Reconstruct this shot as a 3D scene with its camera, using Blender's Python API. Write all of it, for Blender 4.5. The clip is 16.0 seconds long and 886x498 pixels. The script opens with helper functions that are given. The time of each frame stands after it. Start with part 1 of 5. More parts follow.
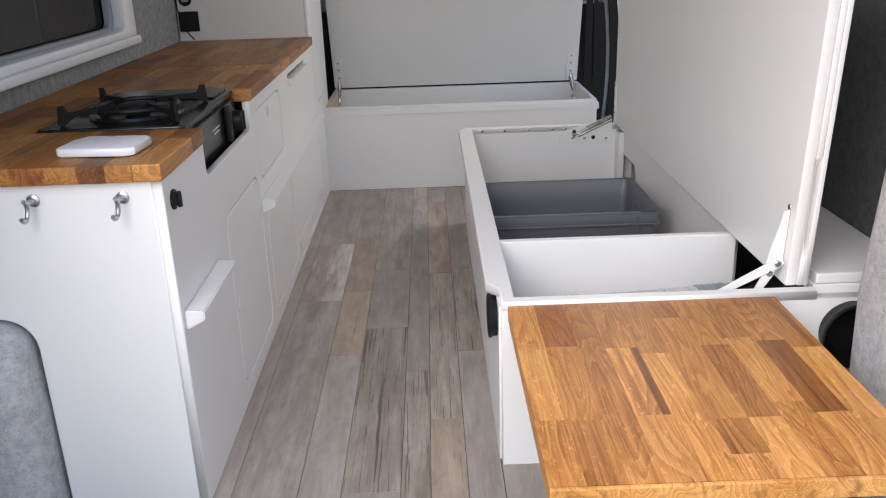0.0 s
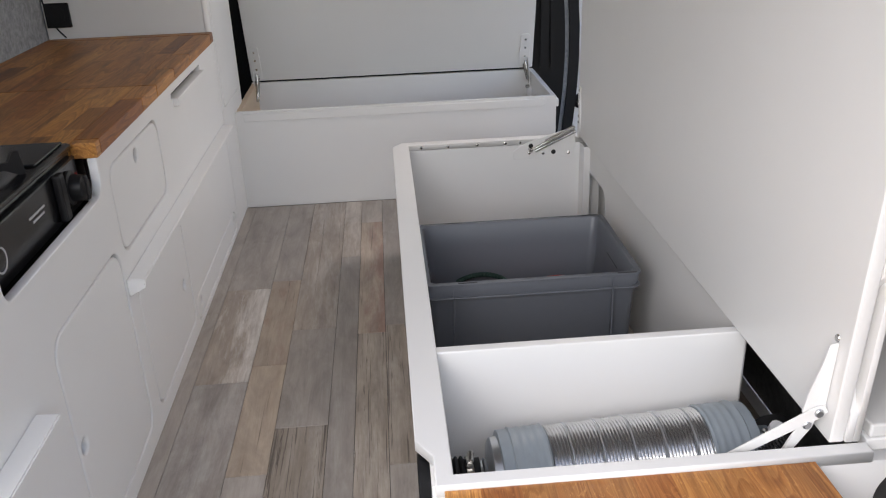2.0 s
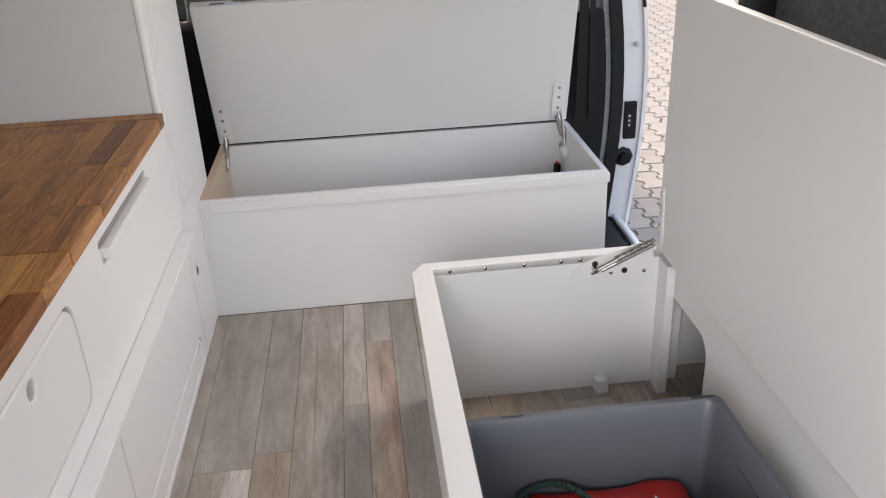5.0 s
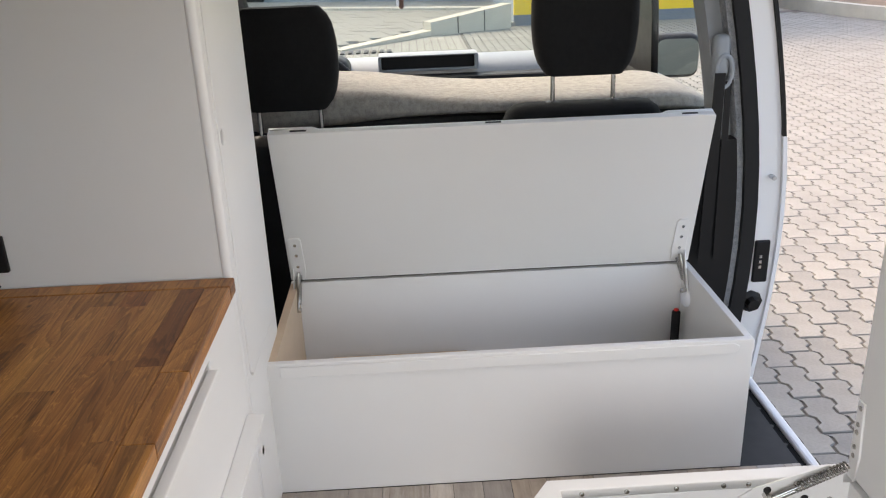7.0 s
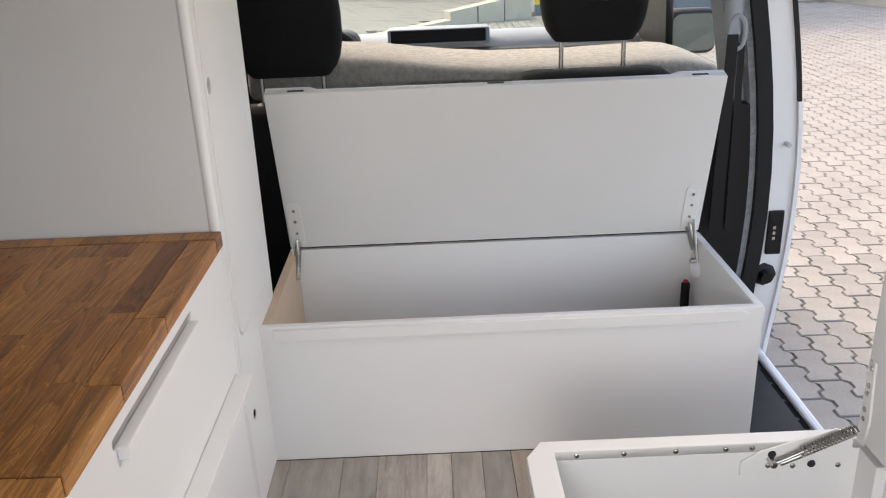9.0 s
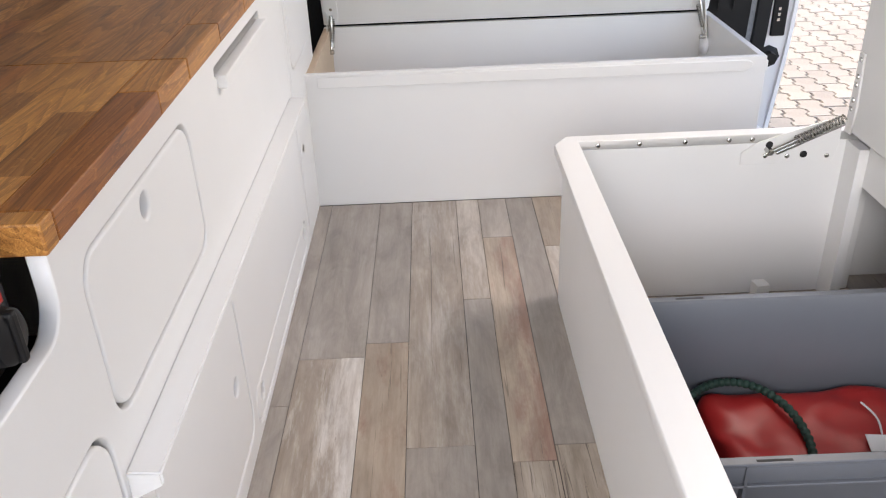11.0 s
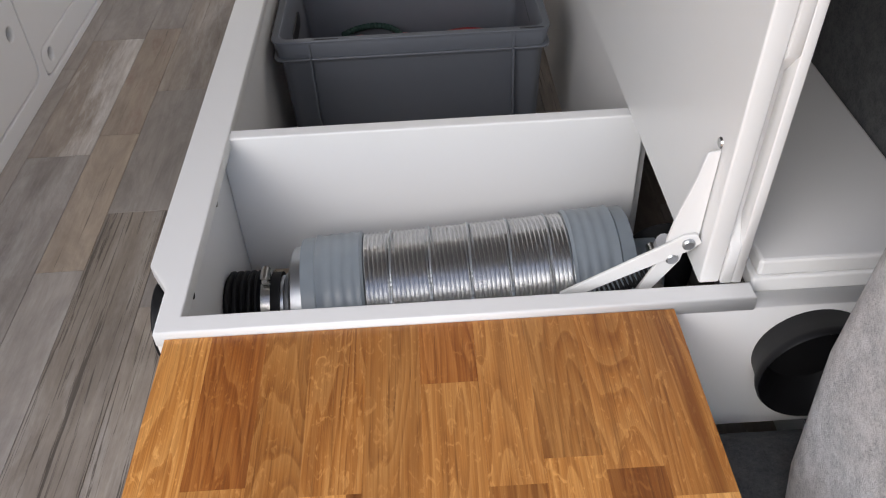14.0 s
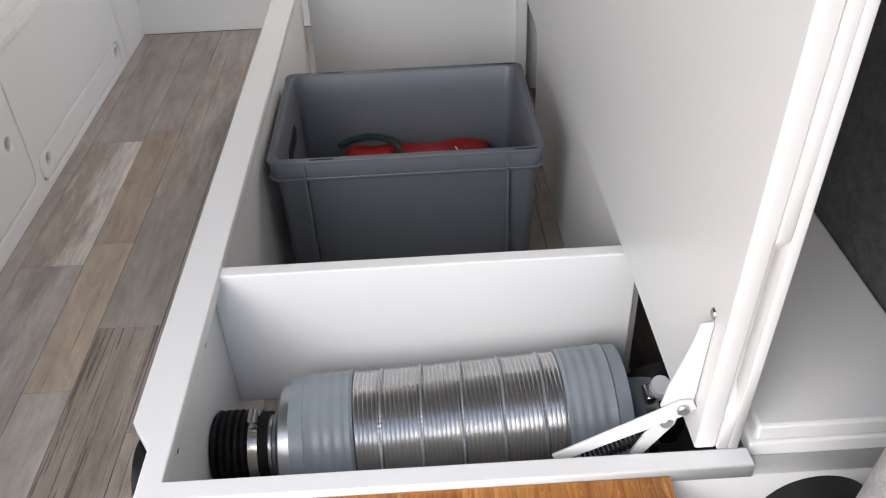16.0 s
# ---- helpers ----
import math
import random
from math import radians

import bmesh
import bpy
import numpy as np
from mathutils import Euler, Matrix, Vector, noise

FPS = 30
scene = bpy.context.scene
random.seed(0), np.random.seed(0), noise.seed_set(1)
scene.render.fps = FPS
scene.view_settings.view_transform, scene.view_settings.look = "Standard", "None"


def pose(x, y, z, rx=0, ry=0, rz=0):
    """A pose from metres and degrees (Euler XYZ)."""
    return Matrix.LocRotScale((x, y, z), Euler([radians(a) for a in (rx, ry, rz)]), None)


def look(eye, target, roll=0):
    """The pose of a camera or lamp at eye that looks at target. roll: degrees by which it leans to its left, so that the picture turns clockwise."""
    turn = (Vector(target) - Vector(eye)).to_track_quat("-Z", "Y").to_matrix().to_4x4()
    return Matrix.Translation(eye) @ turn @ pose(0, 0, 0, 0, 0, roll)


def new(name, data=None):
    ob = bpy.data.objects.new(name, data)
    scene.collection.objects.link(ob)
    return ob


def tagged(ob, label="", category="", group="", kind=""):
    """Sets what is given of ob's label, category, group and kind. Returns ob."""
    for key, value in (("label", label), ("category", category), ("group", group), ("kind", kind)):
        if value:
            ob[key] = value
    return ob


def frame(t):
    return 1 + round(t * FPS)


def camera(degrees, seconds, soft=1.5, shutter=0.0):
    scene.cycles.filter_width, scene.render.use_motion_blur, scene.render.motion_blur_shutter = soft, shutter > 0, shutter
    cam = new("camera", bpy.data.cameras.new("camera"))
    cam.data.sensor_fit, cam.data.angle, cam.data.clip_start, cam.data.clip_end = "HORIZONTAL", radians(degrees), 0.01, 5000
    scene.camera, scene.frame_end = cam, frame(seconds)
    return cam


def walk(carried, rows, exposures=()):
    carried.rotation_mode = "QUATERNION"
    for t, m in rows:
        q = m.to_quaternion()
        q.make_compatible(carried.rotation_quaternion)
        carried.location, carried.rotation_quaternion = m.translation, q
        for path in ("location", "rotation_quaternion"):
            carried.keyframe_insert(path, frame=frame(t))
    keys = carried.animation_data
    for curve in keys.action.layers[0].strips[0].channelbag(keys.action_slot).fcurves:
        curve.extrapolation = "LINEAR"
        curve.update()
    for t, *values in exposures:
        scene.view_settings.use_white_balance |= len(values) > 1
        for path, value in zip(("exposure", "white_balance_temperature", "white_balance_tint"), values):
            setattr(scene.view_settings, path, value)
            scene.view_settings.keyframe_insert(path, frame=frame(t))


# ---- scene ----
cam = camera(56.0, 16.0, soft=1.15)
PATH = [
    (0, (0.38, -0.698, 0.844), (0.397, 1.179, 0.153), -1.9),
    (0.5, (0.406, -0.59, 0.868), (0.419, 1.281, 0.161), -2.1),
    (1, (0.398, -0.426, 0.885), (0.419, 1.438, 0.16), -2.1),
    (1.5, (0.408, -0.328, 0.903), (0.467, 1.519, 0.138), -2.1),
    (2, (0.454, -0.226, 0.921), (0.567, 1.598, 0.109), -2.2),
    (2.5, (0.5, -0.132, 0.935), (0.642, 1.677, 0.094), -2.3),
    (3, (0.493, -0.067, 0.933), (0.638, 1.735, 0.078), -2.5),
    (5.5, (0.361, 0.556, 1.049), (0.526, 2.349, 0.179), -2.6),
    (6, (0.322, 0.667, 1.069), (0.477, 2.482, 0.244), -2.5),
    (6.5, (0.297, 0.734, 1.085), (0.414, 2.577, 0.316), -2.4),
    (7, (0.308, 0.796, 1.098), (0.369, 2.659, 0.373), -2.2),
    (7.5, (0.351, 0.824, 1.099), (0.375, 2.695, 0.392), -2.3),
    (8, (0.394, 0.84, 1.084), (0.408, 2.712, 0.378), -2.2),
    (10.5, (0.269, 0.647, 0.871), (0.272, 2.441, -0.015), -2.6),
    (11, (0.273, 0.544, 0.813), (0.275, 2.298, -0.148), -2.4),
    (11.5, (0.305, 0.43, 0.763), (0.302, 2.136, -0.281), -2.4),
    (12, (0.307, 0.3, 0.732), (0.318, 1.947, -0.402), -1.7),
    (12.5, (0.359, 0.151, 0.722), (0.37, 1.753, -0.475), -1.7),
    (13, (0.484, 0.032, 0.72), (0.484, 1.595, -0.528), -2.3),
    (13.5, (0.659, 0.016, 0.735), (0.668, 1.535, -0.567), -2.9),
    (14, (0.719, 0.031, 0.803), (0.74, 1.531, -0.519), -2.9),
    (14.5, (0.727, 0.06, 0.83), (0.751, 1.576, -0.474), -2.8),
    (15, (0.735, 0.076, 0.845), (0.761, 1.618, -0.429), -2.8),
    (15.5, (0.731, 0.083, 0.85), (0.758, 1.651, -0.391), -2.8),
    (16, (0.733, 0.091, 0.859), (0.762, 1.687, -0.346), -2.6),
]
EXPOSURES = [(0.0, 1.62, 7900, 18), (1.0, 1.62, 7900, 17), (2.5, 1.68, 8000, 17), (5.5, 2.12, 8100, 18), (7.5, 2.12, 8100, 16), (10.4, 2.2, 8100, 18), (11.2, 2.52, 8100, 18), (12.5, 2.05, 8000, 17), (13.2, 1.66, 8000, 17), (14.0, 1.41, 7900, 17), (15.0, 1.66, 7900, 16), (16.0, 1.76, 7900, 16)]
walk(cam, [(t, look(eye, target, roll)) for t, eye, target, roll in PATH], EXPOSURES)

# ---- light ----
SUN_TURN, SUN_UP = radians(-35), radians(48)
world = bpy.data.worlds.new("sky")
scene.world = world
world.use_nodes = True
wn = world.node_tree.nodes
sky = wn.new("ShaderNodeTexSky")
sky.sky_type, sky.sun_disc = "NISHITA", False
sky.sun_elevation, sky.sun_rotation = SUN_UP, SUN_TURN
sky.air_density, sky.dust_density, sky.ozone_density = 1.0, 2.5, 1.0
world.node_tree.links.new(sky.outputs[0], wn["Background"].inputs[0])
wn["Background"].inputs[1].default_value = 0.15
sun = new("sun", bpy.data.lights.new("sun", "SUN"))
sun.data.energy, sun.data.angle, sun.data.color = 0.52, radians(12), (1.0, 0.95, 0.88)
sun.matrix_world = look((0, 0, 0), (-math.sin(SUN_TURN) * math.cos(SUN_UP), -math.cos(SUN_TURN) * math.cos(SUN_UP), -math.sin(SUN_UP)))

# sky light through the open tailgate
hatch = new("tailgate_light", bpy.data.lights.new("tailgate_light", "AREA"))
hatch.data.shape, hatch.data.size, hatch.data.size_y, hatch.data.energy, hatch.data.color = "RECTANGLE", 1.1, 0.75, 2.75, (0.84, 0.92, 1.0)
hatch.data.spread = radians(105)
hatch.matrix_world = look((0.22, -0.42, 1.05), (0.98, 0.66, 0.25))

# sky light through the upper part of the open side door
side = new("side_door_light", bpy.data.lights.new("side_door_light", "AREA"))
side.data.shape, side.data.size, side.data.size_y, side.data.energy, side.data.color = "RECTANGLE", 0.36, 0.36, 1.1, (0.92, 0.96, 1.0)
side.data.spread = radians(120)
side.matrix_world = look((1.11, 1.94, 1.18), (0.05, 1.42, 0.12))

# ---- materials ----
class Mat:
    """A node material with short ways to add nodes."""

    def __init__(self, name, rough=0.5, metal=0.0):
        self.m = bpy.data.materials.new(name)
        self.m.use_nodes = True
        self.t = self.m.node_tree
        self.b = self.t.nodes["Principled BSDF"]
        self.b.inputs["Roughness"].default_value = rough
        self.b.inputs["Metallic"].default_value = metal
        self.co = self.t.nodes.new("ShaderNodeTexCoord").outputs["Object"]

    def link(self, a, b):
        self.t.links.new(a, b)
        return self

    def coords(self, scale=(1, 1, 1), jitter=False):
        mp = self.t.nodes.new("ShaderNodeMapping")
        mp.inputs["Scale"].default_value = scale
        self.link(self.co, mp.inputs["Vector"])
        if jitter:
            info = self.t.nodes.new("ShaderNodeObjectInfo")
            mul = self.t.nodes.new("ShaderNodeVectorMath")
            mul.operation = "MULTIPLY"
            mul.inputs[1].default_value = (37.0, 53.0, 71.0)
            self.link(info.outputs["Random"], mul.inputs[0])
            self.link(mul.outputs[0], mp.inputs["Location"])
        return mp.outputs[0]

    def noise(self, scale, co=None, detail=4, rough=0.6, distortion=0.0):
        n = self.t.nodes.new("ShaderNodeTexNoise")
        n.inputs["Scale"].default_value, n.inputs["Detail"].default_value = scale, detail
        n.inputs["Roughness"].default_value, n.inputs["Distortion"].default_value = rough, distortion
        self.link(co if co is not None else self.co, n.inputs["Vector"])
        return n.outputs["Fac"]

    def ramp(self, fac, *stops):
        r = self.t.nodes.new("ShaderNodeValToRGB")
        e = r.color_ramp.elements
        while len(e) < len(stops):
            e.new(0.5)
        for k, (pos, col) in zip(e, stops):
            k.position, k.color = pos, (*col, 1) if len(col) == 3 else col
        self.link(fac, r.inputs[0])
        return r.outputs[0]

    def mix(self, fac, a, b, kind="MIX"):
        x = self.t.nodes.new("ShaderNodeMix")
        x.data_type, x.blend_type = "RGBA", kind
        for s, v in ((x.inputs[0], fac), (x.inputs[6], a), (x.inputs[7], b)):
            if isinstance(v, (int, float)):
                s.default_value = v
            elif isinstance(v, tuple):
                s.default_value = (*v, 1)
            else:
                self.link(v, s)
        return x.outputs[2]

    def random(self):
        return self.t.nodes.new("ShaderNodeObjectInfo").outputs["Random"]

    def island(self):
        return self.t.nodes.new("ShaderNodeNewGeometry").outputs["Random Per Island"]

    def colour(self, c):
        if isinstance(c, tuple):
            self.b.inputs["Base Color"].default_value = (*c, 1)
        else:
            self.link(c, self.b.inputs["Base Color"])
        return self

    def roughness(self, fac, lo, hi):
        r = self.t.nodes.new("ShaderNodeMapRange")
        r.inputs[3].default_value, r.inputs[4].default_value = lo, hi
        self.link(fac, r.inputs[0]).link(r.outputs[0], self.b.inputs["Roughness"])
        return self

    def bump(self, fac, strength, depth=0.001):
        n = self.t.nodes.new("ShaderNodeBump")
        n.inputs["Strength"].default_value, n.inputs["Distance"].default_value = strength, depth
        self.link(fac, n.inputs["Height"]).link(n.outputs[0], self.b.inputs["Normal"])
        return self


def painted(name, col, rough=0.38):
    m = Mat(name, rough)
    broad = m.noise(3.0, detail=3)
    c = tuple(v * 0.94 for v in col)
    m.colour(m.mix(broad, c, col))
    fine = m.noise(260, detail=2)
    return m.roughness(m.noise(14), rough - 0.06, rough + 0.1).bump(fine, 0.10, 0.0004).m


def plain(name, col, rough=0.5, metal=0.0, grain=0.12, scale=60, gloss=0.5):
    m = Mat(name, rough, metal)
    m.b.inputs["Specular IOR Level"].default_value = gloss
    c = tuple(v * (1 - grain) for v in col)
    m.colour(m.mix(m.noise(scale, detail=3), c, col))
    return m.roughness(m.noise(25), rough * 0.85, min(1.0, rough * 1.15)).m


def oak(name, lo, mid, hi):
    """Oak: contour-like growth rings, short dark pores and a tone for each stave."""
    m = Mat(name, 0.42)
    field = m.noise(1.0, m.coords((16, 1.7, 16), True), 2, 0.45, 0.4)
    times, part_ = m.t.nodes.new("ShaderNodeMath"), m.t.nodes.new("ShaderNodeMath")
    times.operation, part_.operation = "MULTIPLY", "FRACT"
    times.inputs[1].default_value = 21.0
    m.link(field, times.inputs[0]).link(times.outputs[0], part_.inputs[0])
    broad = m.noise(1.0, m.coords((9, 2.0, 9), True), 4, 0.6)
    fine = m.noise(1.0, m.coords((700, 9, 700), True), 4, 0.7)
    pores = m.noise(1.0, m.coords((420, 9, 420), True), 4, 0.7)
    base = m.ramp(broad, (0.30, lo), (0.46, mid), (0.70, hi))
    ring = m.ramp(part_.outputs[0], (0.0, hi), (0.55, mid), (0.90, lo), (1.0, mid))
    base = m.mix(0.42, base, ring)
    base = m.mix(0.24, base, m.ramp(fine, (0.40, lo), (0.5, mid), (0.62, hi)))
    fleck = m.noise(1.0, m.coords((150, 60, 150), True), 3, 0.6, 1.5)
    base = m.mix(m.ramp(fleck, (0.57, (0, 0, 0)), (0.68, (0.40, 0.40, 0.40))), base, tuple(min(1.0, v * 1.25) for v in hi))
    base = m.mix(m.ramp(pores, (0.34, (0.42, 0.42, 0.42)), (0.45, (0, 0, 0))), base, tuple(v * 0.7 for v in lo))
    streak = m.noise(1.0, m.coords((42, 1.4, 42), True), 4, 0.6, 0.5)
    base = m.mix(m.ramp(streak, (0.34, (0.62, 0.62, 0.62)), (0.45, (0, 0, 0))), base, lo)
    knot = m.noise(1.0, m.coords((34, 20, 34), True), 2, 0.5)
    base = m.mix(m.ramp(knot, (0.735, (0, 0, 0)), (0.80, (0.8, 0.8, 0.8))), base, tuple(v * 0.5 for v in lo))
    tone = m.t.nodes.new("ShaderNodeObjectInfo").outputs["Color"]
    base = m.mix(1.0, base, tone, "MULTIPLY")
    base = m.mix(1.0, base, m.ramp(m.random(), (0.0, (0.94, 0.93, 0.92)), (1.0, (1.06, 1.06, 1.06))), "MULTIPLY")
    return m.colour(base).roughness(fine, 0.34, 0.5).bump(pores, 0.15, 0.0005).m


def plank_mat(name, lo, mid, hi, worn, worn_at, worn_by=0.85, patch=(2.2, 0.7, 2.2), crack_at=0.36, dark=0.5, knots=0.4, lean=None):
    """Printed vinyl plank: long grain, clouds of another colour, thin dark cracks and a few knots."""
    m = Mat(name, 0.5)
    g = m.noise(2.4, m.coords((15, 1.6, 15), True), 8, 0.68, 0.4)
    base = m.ramp(g, (0.34, lo), (0.5, mid), (0.66, hi))
    cloud = m.noise(5.0, m.coords(patch, True), 7, 0.74, 0.3)
    if lean:
        # the patches gather towards one long side of the plank
        sep, run, add = (m.t.nodes.new(k) for k in ("ShaderNodeSeparateXYZ", "ShaderNodeMapRange", "ShaderNodeMath"))
        run.inputs[1].default_value, run.inputs[2].default_value, run.inputs[3].default_value, run.inputs[4].default_value = lean[0], lean[1], -lean[2], lean[2]
        m.link(m.co, sep.inputs[0]).link(sep.outputs[0], run.inputs[0]).link(cloud, add.inputs[0]).link(run.outputs[0], add.inputs[1])
        cloud = add.outputs[0]
    cover = m.mix(1.0, m.ramp(cloud, (worn_at - 0.04, (0, 0, 0)), (worn_at + 0.12, (worn_by,) * 3)), m.ramp(g, (0.36, (0.45, 0.45, 0.45)), (0.56, (1, 1, 1))), "MULTIPLY")
    base = m.mix(cover, base, worn)
    crack = m.noise(1.0, m.coords((150, 2.4, 150), True), 4, 0.72, 0.9)
    base = m.mix(m.ramp(crack, (crack_at, (dark,) * 3), (crack_at + 0.035, (0, 0, 0))), base, (0.05, 0.038, 0.03))
    knot = m.noise(1.0, m.coords((24, 9, 24), True), 3, 0.6, 1.2)
    base = m.mix(m.ramp(knot, (0.70, (0, 0, 0)), (0.77, (knots,) * 3)), base, (0.12, 0.09, 0.07))
    fine = m.noise(1.0, m.coords((320, 11, 320), True), 3)
    base = m.mix(0.2, base, m.ramp(fine, (0.35, lo), (0.65, hi)))
    blot = m.noise(1.0, m.coords((20, 6, 20), True), 6, 0.72, 0.6)
    base = m.mix(1.0, base, m.ramp(blot, (0.32, (0.80, 0.79, 0.79)), (0.5, (1.0, 1.0, 1.0)), (0.68, (1.17, 1.17, 1.17))), "MULTIPLY")
    tone = m.ramp(m.random(), (0.0, (0.95, 0.94, 0.94)), (1.0, (1.19, 1.175, 1.16)))
    base = m.mix(1.0, base, tone, "MULTIPLY")
    return m.colour(base).roughness(g, 0.36, 0.56).bump(fine, 0.1, 0.0004).m


def felt_mat(name, lo, hi):
    m = Mat(name, 0.95)
    a = m.noise(55, detail=6, rough=0.8)
    b = m.noise(420, detail=4, rough=0.8)
    c = m.ramp(a, (0.38, lo), (0.62, hi))
    c = m.mix(m.ramp(b, (0.35, (0, 0, 0)), (0.75, (0.55, 0.55, 0.55))), c, tuple(min(1, v * 1.5) for v in hi))
    return m.colour(c).bump(b, 0.7, 0.002).m


WHITE = painted("white_paint", (0.80, 0.795, 0.785))
LIDWHITE = painted("white_lid_paint", (0.78, 0.775, 0.765), 0.33)
CARWHITE = painted("white_car_paint", (0.82, 0.82, 0.83), 0.18)
RAWWOOD = plain("bare_birch_edge", (0.62, 0.47, 0.34), 0.6, scale=30)
OAKDARK = oak("oiled_oak", (0.085, 0.028, 0.007), (0.39, 0.150, 0.037), (0.64, 0.305, 0.088))
OAKLIGHT = oak("pale_oiled_oak", (0.18, 0.050, 0.011), (0.47, 0.178, 0.042), (0.68, 0.34, 0.112))
P_GREY = plank_mat("grey_vinyl_plank", (0.262, 0.230, 0.205), (0.322, 0.286, 0.257), (0.368, 0.332, 0.303), (0.45, 0.42, 0.39), 0.56, 0.5, (5, 0.7, 5), 0.22, 0.4, 0.15)
P_PALE = plank_mat("pale_clouded_vinyl_plank", (0.255, 0.222, 0.198), (0.33, 0.293, 0.264), (0.40, 0.362, 0.333), (0.50, 0.475, 0.45), 0.50, 0.7, (3.2, 1.0, 3.2), 0.27, 0.6, 0.4)
P_WORN = plank_mat("worn_vinyl_plank", (0.26, 0.214, 0.175), (0.34, 0.288, 0.243), (0.41, 0.355, 0.308), (0.56, 0.525, 0.49), 0.50, 0.75, (4.5, 0.6, 4.5), 0.315, 0.85)
P_WASH = plank_mat("white_streaked_vinyl_plank", (0.255, 0.205, 0.165), (0.33, 0.275, 0.23), (0.40, 0.345, 0.298), (0.67, 0.65, 0.625), 0.47, 0.92, (4.5, 0.6, 4.5), 0.315, 0.85, 0.4, (0.029, 0.138, 0.10))
P_OLD = plank_mat("cracked_brown_vinyl_plank", (0.235, 0.194, 0.158), (0.325, 0.274, 0.228), (0.405, 0.35, 0.30), (0.48, 0.44, 0.40), 0.54, 0.7, (5, 0.8, 5), 0.395, 0.9, 0.75)
P_TAN = plank_mat("tan_vinyl_plank", (0.295, 0.232, 0.18), (0.36, 0.29, 0.23), (0.415, 0.34, 0.275), (0.45, 0.385, 0.325), 0.56, 0.6, (5, 1.2, 5), 0.35, 0.9, 0.4)
P_RED = plank_mat("red_flaked_vinyl_plank", (0.29, 0.228, 0.178), (0.36, 0.292, 0.234), (0.42, 0.348, 0.285), (0.27, 0.165, 0.135), 0.555, 1.0, (6, 1.8, 6), 0.33, 0.8, 0.5)
P_RUST = plank_mat("rust_flaked_vinyl_plank", (0.29, 0.228, 0.18), (0.365, 0.298, 0.242), (0.44, 0.37, 0.305), (0.262, 0.150, 0.122), 0.50, 1.0, (5, 1.2, 5), 0.32, 0.7, 0.3, (0.358, 0.420, 0.14))
FELT = felt_mat("grey_felt", (0.13, 0.142, 0.158), (0.30, 0.315, 0.335))
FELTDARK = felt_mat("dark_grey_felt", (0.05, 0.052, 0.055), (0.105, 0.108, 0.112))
FELTLIGHT = felt_mat("pale_grey_felt", (0.26, 0.265, 0.275), (0.50, 0.50, 0.51))
BLACK = plain("black_plastic", (0.009, 0.009, 0.010), 0.45, gloss=0.25)
BLACKGLOSS = plain("black_enamel", (0.008, 0.008, 0.009), 0.22)
RUBBER = plain("black_rubber", (0.012, 0.012, 0.013), 0.62, gloss=0.25)
SEATCLOTH = felt_mat("black_seat_cloth", (0.003, 0.003, 0.0035), (0.007, 0.007, 0.0075))
CRATE = plain("grey_crate_plastic", (0.118, 0.129, 0.148), 0.42, grain=0.06)
SLEEVE = plain("grey_rubber_sleeve", (0.27, 0.315, 0.35), 0.34, grain=0.2, scale=40)
STEEL = plain("polished_steel", (0.52, 0.51, 0.49), 0.24, 1.0, 0.05)
ALU = plain("corrugated_aluminium", (0.62, 0.62, 0.62), 0.26, 1.0, 0.03)
GALV = plain("zinc_fitting", (0.52, 0.54, 0.56), 0.36, 1.0)
REDCLOTH = plain("red_nylon", (0.46, 0.012, 0.012), 0.45, grain=0.35, scale=24)
GREENCORD = plain("green_cord", (0.008, 0.040, 0.030), 0.7)
REDPLASTIC = plain("red_plastic", (0.6, 0.02, 0.015), 0.4)
GREYTRIM = plain("grey_cab_plastic", (0.30, 0.33, 0.36), 0.6)
DARKTRIM = plain("dark_cab_plastic", (0.014, 0.0145, 0.016), 0.55, gloss=0.3)
SILVERPRINT = plain("silver_print", (0.5, 0.5, 0.5), 0.4)
WHITEPLASTIC = plain("white_plastic", (0.78, 0.79, 0.82), 0.3, grain=0.04)
YELLOW = plain("yellow_sign_paint", (0.85, 0.55, 0.01), 0.5)
BLUEGREY = plain("blue_grey_render", (0.24, 0.29, 0.34), 0.8, scale=3)
CONCRETE = plain("pale_concrete", (0.56, 0.51, 0.43), 0.85, grain=0.3, scale=5)
BLANKET = felt_mat("mottled_grey_velour", (0.225, 0.208, 0.188), (0.42, 0.395, 0.36))


def ground_mat(name, lo, hi):
    m = Mat(name, 0.85)
    c = m.ramp(m.noise(2.2, detail=6, rough=0.7), (0.3, lo), (0.7, hi))
    c = m.mix(0.3, c, m.ramp(m.noise(90, detail=3), (0.35, lo), (0.65, hi)))
    return m.colour(m.mix(1.0, c, m.ramp(m.random(), (0, (0.88, 0.88, 0.88)), (1, (1.08, 1.07, 1.05))), "MULTIPLY")).bump(m.noise(140), 0.3, 0.002).m


PAVER = ground_mat("concrete_paver", (0.19, 0.182, 0.166), (0.295, 0.284, 0.258))
JOINT = ground_mat("sandy_joint", (0.085, 0.075, 0.065), (0.14, 0.125, 0.11))


